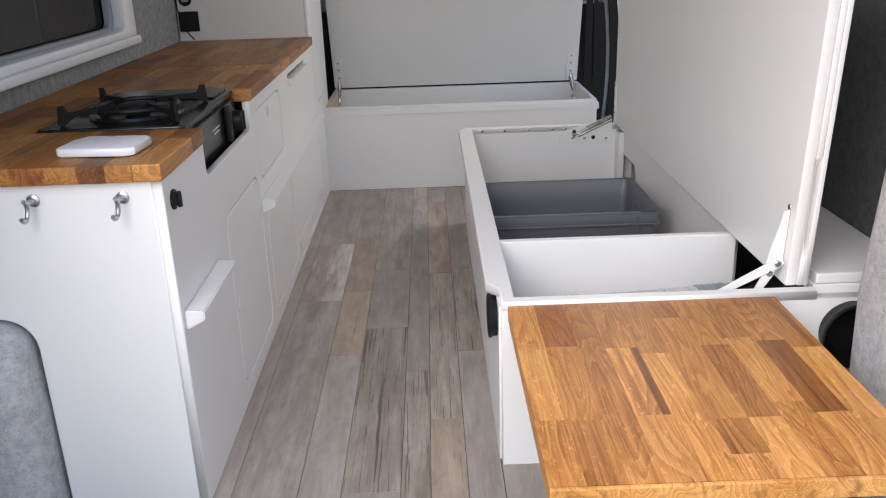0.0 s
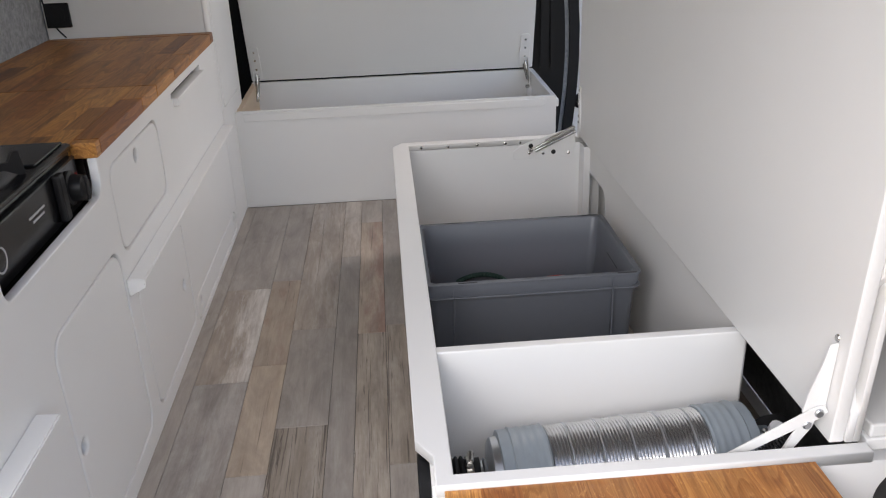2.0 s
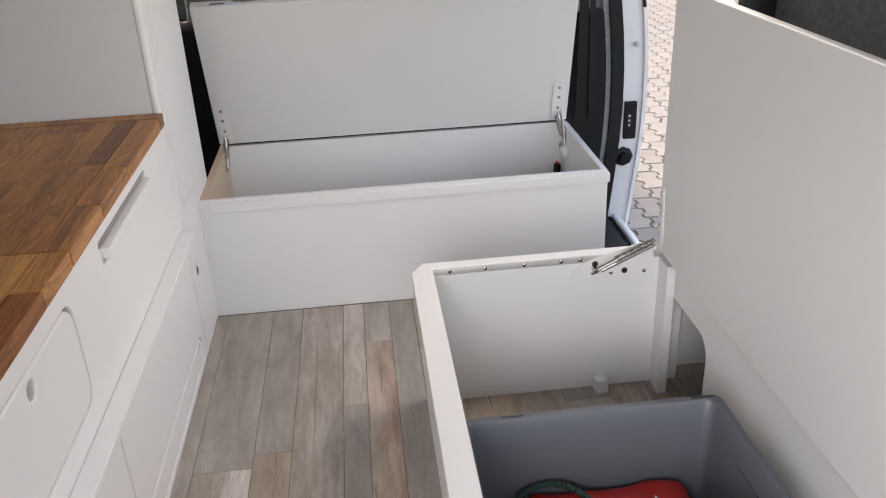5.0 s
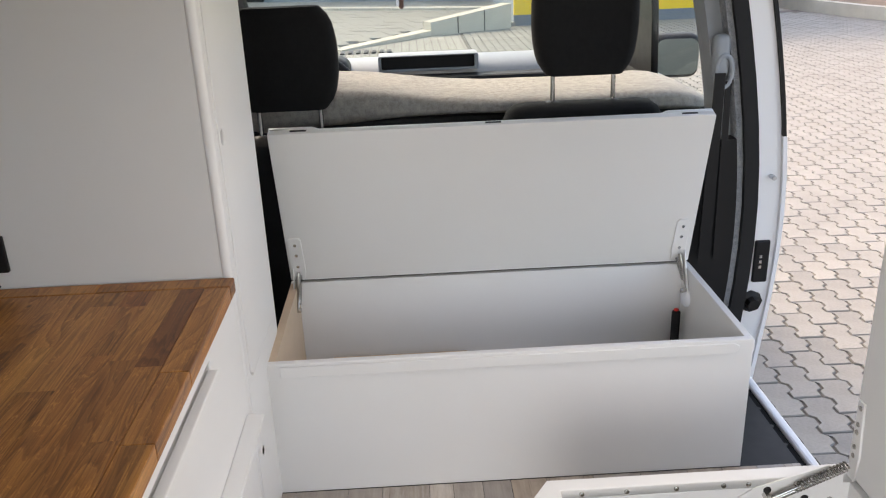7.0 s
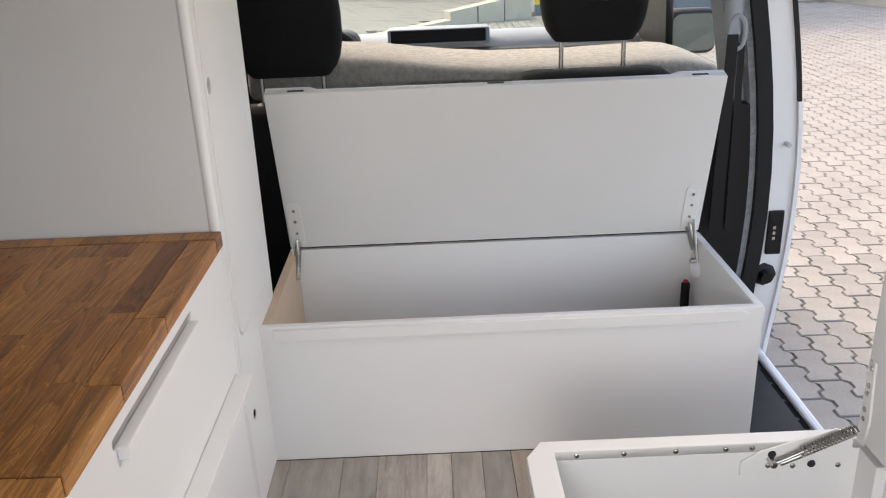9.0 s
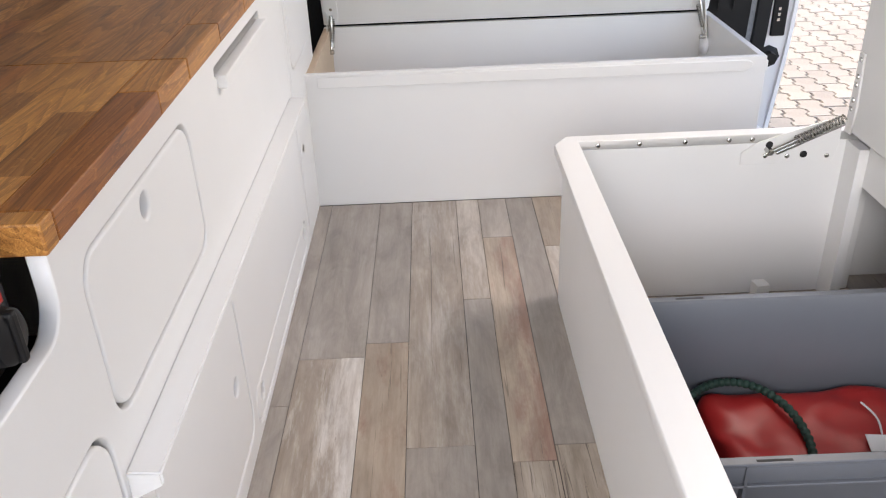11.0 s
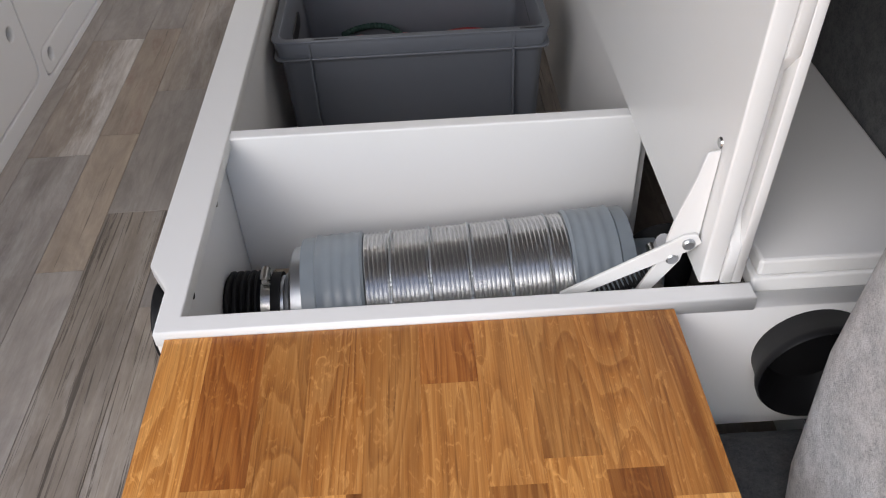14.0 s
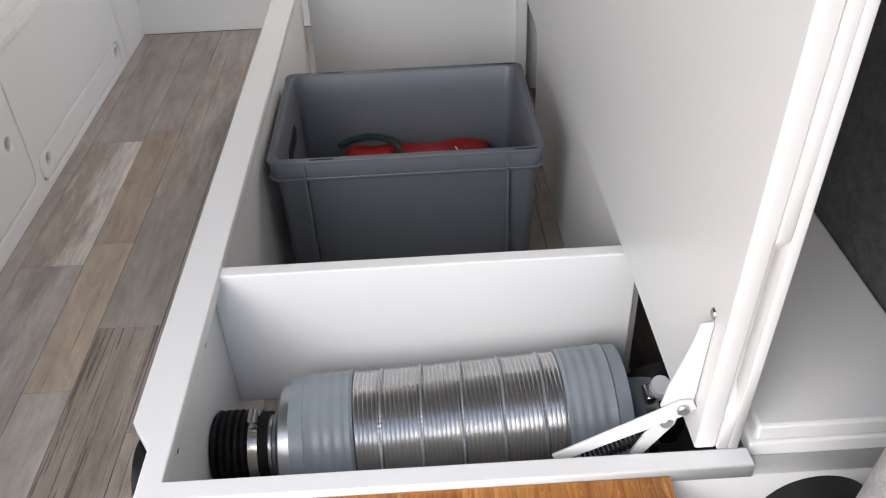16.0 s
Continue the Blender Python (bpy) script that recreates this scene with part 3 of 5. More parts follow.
for k in range(4):
    a = radians(45 + 90 * k)
    c, s = math.cos(a), math.sin(a)
    prof = [(0.040, 0.588), (0.115, 0.584), (0.135, 0.572), (0.142, 0.575), (0.138, 0.606), (0.130, 0.606), (0.122, 0.594), (0.040, 0.597)]
    bm = bmesh.new()
    sides = [[bm.verts.new((-0.145 + r * c - o * s, 0.80 + r * s + o * c, z)) for r, z in prof] for o in (-0.003, 0.003)]
    for i in range(len(prof)):
        j = (i + 1) % len(prof)
        bm.faces.new((sides[0][i], sides[0][j], sides[1][j], sides[1][i]))
    bm.faces.new(sides[0][::-1]), bm.faces.new(sides[1])
    bmesh.ops.recalc_face_normals(bm, faces=bm.faces[:])
    part("pan_support", bm, BLACK, st)
knob = part("knob", lathe([(0, 0.026), (0.004, 0.026), (0.006, 0.021), (0.022, 0.019), (0.025, 0.015)], (-0.026, 0.990, 0.518), (0.03, 0.990, 0.518), 28), BLACK, st, smooth=True)
part("grip", box(-0.006, 0.002, 0.986, 0.994, 0.499, 0.537, 0.002), BLACK, knob)
part("red_mark", box(-0.026, -0.0245, 1.022, 1.027, 0.523, 0.531), REDPLASTIC, st, "small red mark")
lever = part("cartridge_lever", box(-0.026, -0.014, 0.930, 0.952, 0.485, 0.556, 0.004), BLACK, st)
part("gas_bay_lid", box(-0.250, -0.040, 0.925, 1.036, 0.5735, 0.577, 0.0015), BLACKGLOSS, st)
for i, (y, z, wd) in enumerate(((0.835, 0.527, 0.055), (0.845, 0.519, 0.040))):
    part("print_bar", box(-0.0262, -0.0252, y, y + wd, z, z + 0.003), SILVERPRINT, st, "pale unreadable printed line")
part("emblem", plate([circle(0.735, 0.515, 0.017, 20), circle(0.735, 0.515, 0.0145, 20)[::-1]], "x", -0.0262, -0.0252, 0), SILVERPRINT, st, "pale round printed emblem")

cover = thing("plastic_holder", (-0.11, 0.55, KT + 0.0255), "flat white plastic holder lying on the oak worktop", "holder")
bm = plate([[(-0.050, -0.044), (0.046, -0.044), (0.057, -0.034), (0.057, 0.030), (0.046, 0.044), (-0.044, 0.044), (-0.058, 0.018), (-0.058, -0.036)]], "z", 0.0, 0.013, 0.0035)
part("shell", moved(bm, pose(-0.100, 0.516, KT + 0.0262, 0, 0, -4)), WHITEPLASTIC, cover, smooth=True)
# thin grey bar on the shell paints the shade of a groove
part("groove", moved(box(-0.008, 0.008, -0.003, 0.003, 0.0125, 0.0136, 0.0005), pose(-0.105, 0.553, KT + 0.0262, 0, 0, -4)), GREYTRIM, cover)

# tall cupboard at the end of the kitchen
CY0, CY1 = 2.074, 2.400
tall = thing("tall_cupboard", (-0.2, 2.24, 0), "tall white-painted cupboard with a rounded edge at the worktop's end", "cupboard")
part("rear_panel", plate([rounded(WX + 0.001, -0.015, 0, ROOF, 0)], "y", CY0, CY0 + 0.016, 0.0004), WHITE, tall)
part("corner_post", plate([rounded(-0.0149, 0.0004, CY0, CY0 + 0.018, (0.0, 0.010, 0, 0))], "z", 0.0, ROOF, 0.001), WHITE, tall)
part("side_panel", plate([rounded(CY0 + 0.018, CY1, 0, ROOF, 0), rounded(2.112, CY1 - 0.028, 0.352, 1.20, 0.03)[::-1]], "x", -0.015, 0.0, 0.002), WHITE, tall)
dm = part("door", plate([rounded(2.1145, CY1 - 0.0305, 0.3545, 1.1975, 0.029), circle(2.137, 0.79, 0.0125)[::-1]], "x", -0.016, 0.0012, 0.0025), WHITE, tall)
# grey lining again, for the shade in this hole
part("finger_hole", lathe([(0, 0.0125), (0.014, 0.0115)], (-0.017, 2.137, 0.79), (-0.03, 2.137, 0.79), 20), GREYTRIM, dm)
part("front_panel", box(WX + 0.001, -0.001, CY1, CY1 + 0.015, 0, ROOF), WHITE, tall)

sk = thing("power_socket", (-0.375, CY0, 0.63), "square black socket plate on the white cupboard side", "socket")
part("plate", plate([rounded(-0.414, -0.351, 0.600, 0.662, 0.003)], "y", CY0 - 0.009, CY0, 0.002), BLACK, sk)
part("insert", lathe([(0, 0.020), (0.002, 0.020), (0.002, 0.017)], (-0.3825, CY0 - 0.009, 0.632), (-0.3825, CY0 - 0.02, 0.632), 24), RUBBER, sk)
sk = thing("usb_socket", (-0.37, CY0, 0.70), "round black charging socket on the white cupboard side", "socket")
part("ring", lathe([(0, 0.020), (0.004, 0.020), (0.006, 0.016), (0.004, 0.013)], (-0.388, CY0, 0.698), (-0.388, CY0 - 0.02, 0.698), 28), BLACK, sk, smooth=True)
part("port", box(-0.398, -0.378, CY0 - 0.006, CY0 - 0.004, 0.692, 0.704), GREYTRIM, sk)
tagged(part("cable", tube([(-0.417 + 0.045 * (i / 16) ** 5, CY0 - 0.005, 0.80 - 0.226 * i / 16) for i in range(17)], 0.0022, 8), BLACK, None, "thin black cable running down beside the socket to the worktop", True), category="cable")

# ---- cross bench in front of the seats ----
AX0, AX1, AY0, AY1, AT = -0.003, 0.972, 2.255, 2.680, 0.304
boxa = thing("cross_bench", (0.485, 2.47, 0), "open white-painted storage bench across the van, lid up", "bench")
part("front_board", box(AX0, AX1, AY0, AY0 + 0.015, 0, AT, 0.0015), WHITE, boxa)
part("cleat", plate([[(0.025, AT - 0.03), (0.930, AT - 0.03), (0.942, AT - 0.021), (0.942, AT - 0.012), (0.930, AT - 0.006), (0.025, AT - 0.006)]], "y", AY0 - 0.0035, AY0, 0.0015), WHITE, boxa)
part("side_board", box(AX1 - 0.015, AX1, AY0 + 0.015, AY1 - 0.015, 0, AT, 0.0015), WHITE, boxa)
part("side_board", box(AX0, AX0 + 0.018, AY0 + 0.015, AY1 - 0.015, 0, AT - 0.004, 0.001), RAWWOOD, boxa, "bare wood side board")
part("back_board", box(AX0, AX1, AY1 - 0.015, AY1, 0, AT - 0.003, 0.001), WHITE, boxa)
part("bottom_board", box(AX0 + 0.018, AX1 - 0.015, AY0 + 0.015, AY1 - 0.015, 0.01, 0.022), WHITE, boxa)
part("catch", box(AX1, AX1 + 0.012, AY0 + 0.02, AY0 + 0.06, 0.265, 0.288, 0.002), WHITE, boxa)
LEAN_A = 16.0
hingeA = pose(0, AY1 - 0.012, AT + 0.004, LEAN_A, 0, 0)
lid = part("lid", moved(plate([rounded(AX0 + 0.002, AX1 - 0.002, 0.0, 0.402, 0.004)], "y", -0.002, 0.016, 0.0015), hingeA), LIDWHITE, boxa)
part("edge_board", moved(plate([[(AX0 + 0.002, 0.0), (AX1 - 0.002, 0.0), (AX1 - 0.002, 0.400), (AX1 - 0.10, 0.400), (AX1 - 0.115, 0.394), (AX0 + 0.11, 0.394), (AX0 + 0.095, 0.400), (AX0 + 0.002, 0.400)]], "y", 0.0163, 0.032, 0.0015), hingeA), WHITE, lid)
for x in (AX0 + 0.05, AX0 + 0.47, AX1 - 0.075):
    # black strip on the edge stands for the shade in a slot
    part("strap_slot", moved(box(x, x + 0.035, 0.006, 0.012, 0.4016, 0.4028), hingeA), BLACK, lid)


def lid_stay(owner, x, s):
    """Folding lid hinge with a tension spring, beside a board at x; s: to which side its plates lie."""
    up = lambda u, v: tuple(hingeA @ Vector((x, u, v)))
    arm = part("hinge_plate", moved(plate([[(x - 0.016, 0.012), (x + 0.014, 0.008), (x + 0.017, 0.03), (x + 0.015, 0.122), (x + 0.009, 0.128), (x - 0.010, 0.128), (x - 0.016, 0.122), (x - 0.018, 0.04)]], "y", -0.006, -0.002, 0.001), hingeA), WHITE, owner, "white steel hinge plate")
    part("link_arm", rod(up(-0.014, 0.034), (x + (0.016 if s > 0 else -0.001), AY1 - 0.052, AT - 0.044), 0.0042), STEEL, owner, smooth=True)
    for v in (0.045, 0.078, 0.108):
        part("screw", lathe([(0, 0.004), (0.0015, 0.0035)], up(-0.006, v), up(-0.02, v), 12), STEEL, arm)
    a, b = Vector(up(-0.010, 0.02)), Vector((x + (0.013 if s > 0 else -0.004), AY1 - 0.070, AT - 0.050))
    part("stay_arm", plate([[(a.y - 0.004, a.z + 0.02), (a.y - 0.012, a.z + 0.018), (b.y - 0.010, b.z - 0.004), (b.y - 0.002, b.z - 0.012), (b.y + 0.008, b.z - 0.006), (a.y + 0.004, a.z)]], "x", x + s * 0.010, x + s * 0.013, 0.0005), WHITE, owner)
    part("spring", spring(tuple(a), tuple(a.lerp(b, 0.68)), 0.0068, 0.0015, 13), STEEL, owner, smooth=True)
    part("spring_rod", rod(tuple(a.lerp(b, 0.6)), tuple(b), 0.003), STEEL, owner, smooth=True)
    part("pivot", rod((x + s * 0.014, b.y, b.z), (x - s * 0.004, b.y, b.z), 0.006), STEEL, owner, smooth=True)


lid_stay(boxa, AX0 + 0.024, -1)
lid_stay(boxa, AX1 - 0.031, 1)
ext = thing("torch", (0.925, 2.61, 0.022), "small black and red torch hanging in the bench corner", "torch")
part("body", rod((0.936, 2.625, 0.022), (0.938, 2.63, 0.19), 0.0105), RUBBER, ext, smooth=True)
part("cap", rod((0.938, 2.63, 0.19), (0.9383, 2.631, 0.196), 0.006), REDPLASTIC, ext, smooth=True)
cupd = thing("clear_cup", (0.935, 2.60, 0.25), "round cloudy plastic cap on the bench side", "cap")
part("dome", lathe([(0, 0.024), (0.006, 0.023), (0.012, 0.016), (0.014, 0.0)], (AX1 - 0.0151, 2.615, 0.232), (AX1 - 0.05, 2.615, 0.232), 24), WHITEPLASTIC, cupd, smooth=True)
tagged(part("wooden_board", box(0.085, 0.420, 2.648, 2.664, 0.0225, 0.094, 0.001), RAWWOOD, None, "loose bare wood board standing in the bench"), category="board")

# ---- long bench with its lid up ----
BX0, BXI, BX1 = 0.478, 0.503, 0.940
BY0, BYN, BYF, BY1 = 0.513, 0.531, 1.816, 1.842
BT = 0.305
bench = thing("storage_bench", (0.72, 1.18, 0), "long open white-painted storage bench beside the aisle, lid up", "bench")
part("aisle_board", box(BX0, BXI - 0.013, BYN, BYF, 0, BT - 0.016, 0.001), WHITE, bench)
nf = [(BX0 + 0.004, 0), (0.86, 0)] + [(0.90 - 0.0 + 0.045 * -math.cos(radians(a)), 0.085 + 0.045 * math.sin(radians(a))) for a in range(0, 91, 18)] + [(1.155, 0.13), (1.155, BT - 0.014), (BX0 + 0.004, BT - 0.014)]
part("near_board", plate([nf, circle(1.046, 0.234, 0.043, 24)[::-1]], "y", BY0, BY0 + 0.02, 0.001), WHITE, bench)
part("far_board", box(BXI, 1.0, BYF, BY1 - 0.004, 0, BT - 0.016, 0.001), WHITE, bench)
rim = [(BX0 + 0.004, BY0 - 0.001), (BX0 + 0.004, 0.566), (0.462, 0.598), (0.462, 1.806), (0.486, BY1), (0.985, BY1), (0.985, BYF), (BXI, BYF), (BXI, BYN), (0.985, BYN), (0.985, BY0 - 0.001)]
part("top_rim", plate([rim], "z", BT - 0.016, BT, 0.0016), WHITE, bench)
part("partition", box(BXI - 0.013, 0.9595, 0.803, 0.820, 0.105, 0.301, 0.002), WHITE, bench)
part("partition_foot", box(BXI + 0.15, BXI + 0.17, 0.8035, 0.8195, 0.0, 0.105), WHITE, bench)
rb = [(0.62, 0.0), (1.602, 0.0)] + [(1.642 - 0.040 * math.cos(radians(a)), 0.184 + 0.040 * math.sin(radians(a))) for a in range(0, 91, 15)] + [(1.768, 0.224), (1.768, 0.299), (0.83, 0.299), (0.83, 0.10), (0.62, 0.05)]
part("wall_board", plate([rb], "x", 0.960, 0.974, 0.001), WHITE, bench)
part("upright", box(0.944, 0.962, 1.768, BYF, 0, BT - 0.016, 0.001), WHITE, bench)
part("floor_block", moved(box(-0.012, 0.012, -0.012, 0.012, 0, 0.03, 0.001), pose(0.835, 1.80, 0.0, 0, 0, 8)), WHITE, bench)
for x in (0.535, 0.603, 0.678, 0.750, 0.788):
    part("screw", lathe([(0, 0.0042), (0.0015, 0.0038), (0.0022, 0.002)], (x, BYF, BT - 0.0085), (x, BYF - 0.01, BT - 0.0085), 12), STEEL, bench)
for x, z, r, m in ((0.816, 0.287, 0.0062, DARKTRIM), (0.812, 0.268, 0.0042, STEEL), (0.848, 0.266, 0.0042, STEEL), (0.875, 0.268, 0.0062, DARKTRIM), (0.914, 0.264, 0.0042, STEEL), (0.912, 0.313, 0.0042, STEEL)):
    part("rivet" if m is DARKTRIM else "screw", lathe([(0, r), (0.0015, r * 0.9), (0.0022, r * 0.5)], (x, BYF - 0.004, z), (x, BYF - 0.014, z), 14), m, bench)
for y, z in ((0.60, 0.262), (0.74, 0.262), (0.98, 0.268), (1.25, 0.268), (1.5, 0.268)):
    part("screw", lathe([(0, 0.0042), (0.0012, 0.0036)], (BXI - 0.013, y, z), (BXI, y, z), 12), STEEL, bench)
LY0, LY1, LT = 0.529, 1.822, 0.795


def sprung(bm):
    """The open lid leans out a little at its near end only."""
    for k in range(1, 14):
        y = LY0 + (LY1 - LY0) * k / 14
        bmesh.ops.bisect_plane(bm, geom=bm.verts[:] + bm.edges[:] + bm.faces[:], plane_co=(0, y, 0), plane_no=(0, 1, 0))
    for k in range(1, 5):
        z = BT + (LT - BT) * k / 5
        bmesh.ops.bisect_plane(bm, geom=bm.verts[:] + bm.edges[:] + bm.faces[:], plane_co=(0, 0, z), plane_no=(0, 0, 1))
    for v in bm.verts:
        v.co.x += 0.034 * (v.co.z - BT) * (LY1 - v.co.y) / (LY1 - LY0)
    return bm


lidb = part("lid", sprung(plate([rounded(LY0, LY1, BT + 0.002, LT, 0.004)], "x", 0.940, 0.957, 0.002)), LIDWHITE, bench)
step = [(LY0 - 0.002, BT + 0.004), (LY1, BT + 0.004), (LY1, LT - 0.002), (LY1 - 0.14, LT - 0.002), (LY1 - 0.16, LT - 0.012), (LY0 + 0.1, LT - 0.012), (LY0 + 0.08, LT - 0.002), (LY0 - 0.002, LT - 0.002)]
step += [(LY0 - 0.002, 0.520), (LY0 + 0.001, 0.516), (LY0 + 0.014, 0.500), (LY0 + 0.014, 0.372), (LY0 + 0.004, 0.352), (LY0 - 0.002, 0.348)]
part("edge_board", sprung(plate([step], "x", 0.9573, 0.9665, 0.0006)), WHITE, lidb)
part("edge_lip", sprung(plate([step[:8]], "x", 0.9666, 0.975, 0.0010)), WHITE, lidb)
# uncut slot: its shade is a black strip on the lid's edge
part("strap_slot", box(0.944, 0.952, LY1 - 0.10, LY1 - 0.062, LT - 0.0006, LT + 0.0006), BLACK, lidb)
part("screw", lathe([(0, 0.005), (0.0015, 0.004)], (0.9444, 0.556, 0.432), (0.93, 0.556, 0.432), 14), STEEL, lidb)
# near hinge: a plate on the lid and two arms to the rim
hp = part("hinge_plate", plate([[(0.9430, 0.430), (0.9335, 0.428), (0.929, 0.405), (0.917, 0.362), (0.913, 0.340), (0.917, 0.331), (0.926, 0.328), (0.9395, 0.334)]], "y", 0.5485, 0.5515, 0.0006), WHITE, bench, "white steel hinge plate")
for a, b, y in (((0.930, 0.341), (0.828, 0.287), 0.545), ((0.919, 0.324), (0.897, 0.284), 0.5475)):
    a, b = Vector((a[0], y, a[1])), Vector((b[0], y, b[1]))
    d = (b - a).normalized()
    nn = Vector((-d.z, 0, d.x)) * 0.0085
    pts = [a - d * 0.010 + nn * 0.6, a + nn, b + nn * 0.6, b - nn * 0.6, a - nn, a - d * 0.010 - nn * 0.6]
    part("hinge_arm", plate([[(p.x, p.z) for p in pts]], "y", y - 0.0015, y + 0.0015, 0.0005), WHITE, bench, "white steel hinge arm")
    part("rivet", rod((a.x, y - 0.005, a.z), (a.x, y + 0.004, a.z), 0.0055, 18), GALV, bench, smooth=True)
part("closing_spring", spring((0.856, 0.556, 0.270), (0.908, 0.556, 0.298), 0.0055, 0.0014, 14), RUBBER, bench, "dark coil spring behind the hinge arms", True)
# far hinge with its spring
hp = part("hinge_plate", plate([[(1.796, BT + 0.0), (1.815, BT + 0.0), (1.815, 0.435), (1.800, 0.435), (1.792, 0.35)]], "x", 0.936, 0.940, 0.0008), WHITE, bench, "white steel hinge plate")
for z in (0.345, 0.36, 0.385, 0.398, 0.425):
    part("screw", lathe([(0, 0.0042), (0.0012, 0.0036)], (0.936, 1.806, z), (0.92, 1.806, z), 12), STEEL, hp)
part("hinge_bracket", plate([[(0.772, BT - 0.052), (0.925, BT - 0.052), (0.932, BT - 0.02), (0.93, BT + 0.012), (0.905, BT + 0.02), (0.80, BT - 0.012), (0.772, BT - 0.03)]], "y", BYF - 0.004, BYF - 0.001, 0.0008), WHITE, bench)
part("spring", spring((0.926, 1.80, 0.332), (0.852, 1.80, 0.297), 0.0066, 0.0016, 16), STEEL, bench, smooth=True)
part("spring_rod", rod((0.860, 1.80, 0.301), (0.818, 1.80, 0.281), 0.0032), STEEL, bench, smooth=True)
part("link_arm", rod((0.930, 1.806, 0.322), (0.826, 1.806, 0.275), 0.0045), STEEL, bench, smooth=True)
part("hex_bolt", rod((0.814, 1.815, 0.279), (0.814, 1.795, 0.279), 0.006, 6), STEEL, bench)

# oak flap at the bench's end
flap = thing("table_flap", (0.70, 0.28, 0.272), "pale oiled oak block flap hung on the white bench end", "table")
FLAPX = [0.491, 0.531, 0.577, 0.615, 0.659, 0.702, 0.747, 0.788, 0.830, 0.871, 0.916]
FLAP = [
    ((0.172, PALE), (0.358, BRIGHT), (0.511, PALE)),
    ((0.170, EVEN), (0.364, EVEN), (0.511, RED)),
    ((0.153, PALE), (0.338, EVEN), (0.511, BROWN)),
    ((0.176, EVEN), (0.354, BRIGHT), (0.511, EVEN)),
    ((0.160, PALE), (0.335, BRIGHT), (0.511, BROWN)),
    ((0.089, BRIGHT), (0.162, BROWN), (0.447, EVEN), (0.511, RED)),
    ((0.163, PALE), (0.353, BROWN), (0.511, EVEN)),
    ((0.196, EVEN), (0.373, PALE), (0.511, BROWN)),
    ((0.169, PALE), (0.361, DARK), (0.511, EVEN)),
    ((0.150, EVEN), (0.337, BRIGHT), (0.511, EVEN)),
]
for k, rows_ in enumerate(FLAP):
    c = 0.042
    for d, tone in rows_:
        if k == 3 and tone is BRIGHT:
            # a narrow dark stave beside a pale one
            stave(flap, FLAPX[k], 0.648, c, d, 0.274, 0.298, OAKLIGHT, BRIGHT)
            stave(flap, 0.648, FLAPX[k + 1], c, d, 0.274, 0.298, OAKLIGHT, DARK)
        else:
            stave(flap, FLAPX[k], FLAPX[k + 1], c, d, 0.274, 0.298, OAKLIGHT, tone)
        c = d
stave(flap, 0.491, 0.916, 0.036, 0.042, 0.274, 0.298, OAKLIGHT, BRIGHT, 0.0015)
part("batten", box(0.50, 0.90, BY0 - 0.022, BY0 - 0.001, 0.245, 0.2735, 0.002), WHITE, flap)

# round black air outlets
def air_outlet(label, at, way, r, k, deep=0.004):
    o = thing("air_outlet", at, label, "vent", "black air outlets")
    a, w = Vector(at), Vector(way).normalized()
    part("flange", lathe([(0, r * 0.90), (0.014 * k, r * 0.92), (0.024 * k, r * 0.99), (0.029 * k, r), (0.032 * k, r * 0.975), (0.030 * k, r * 0.93), (0.024 * k, r * 0.88), (0.010 * k, r * 0.70), (deep, r * 0.62)], a, a + w, 40), BLACK, o, smooth=True)
    q = w.to_track_quat("Z", "Y").to_matrix().to_4x4()
    for i in range(-2, 3):
        bm = box(-r * 0.58, r * 0.58, -0.0015, 0.0015, deep, deep + 0.007, 0.0006)
        part("louvre", moved(bm, Matrix.Translation(a) @ q @ pose(0, i * r * 0.24, 0, 28, 0, 0)), RUBBER, o)


air_outlet("round black air outlet on the bench's near board", (1.046, BY0, 0.234), (0, -1, 0), 0.056, 1.0, -0.02)
air_outlet("round black air outlet on the bench's aisle side", (BX0, 0.583, 0.250), (-1, 0, 0), 0.038, 0.45)

# exhaust-air silencer in the near compartment
TY, TZ, TR = 0.692, 0.151, 0.072
si = thing("duct_silencer", (0.75, TY, TZ - TR), "corrugated aluminium silencer duct with grey end sleeves", "duct")


def axis_at(x):
    """The duct climbs slightly towards the wall."""
    return (x, TY + 0.03 * (x - 0.58), TZ + 0.035 * (x - 0.58))


prof = []
n = 49
for i in range(n * 4 + 1):
    prof.append((0.228 * i / (n * 4), TR - 0.0012 + 0.0012 * math.cos(math.pi / 2 * i)))
part("corrugated_pipe", lathe(prof, axis_at(0.642), axis_at(0.86), 64), ALU, si, smooth=True, crease=60)
for i in range(5):
    x = 0.672 + 0.042 * i
    bm = bmesh.new()
    ringp = [[bm.verts.new((x + w_, axis_at(x)[1] + (TR + r_) * math.cos(2 * math.pi * k / 180), axis_at(x)[2] + (TR + r_) * math.sin(2 * math.pi * k / 180))) for k in range(180) for r_ in ((0.0008 if k % 2 else 0.0002) - (0.002 if abs(w_) > 0.001 else 0),)] for w_ in (-0.0016, -0.0006, 0.0006, 0.0016)]
    for p, q in zip(ringp, ringp[1:]):
        for k in range(180):
            bm.faces.new((p[k], p[(k + 1) % 180], q[(k + 1) % 180], q[k]))
    part("seam", bm, GALV, si)
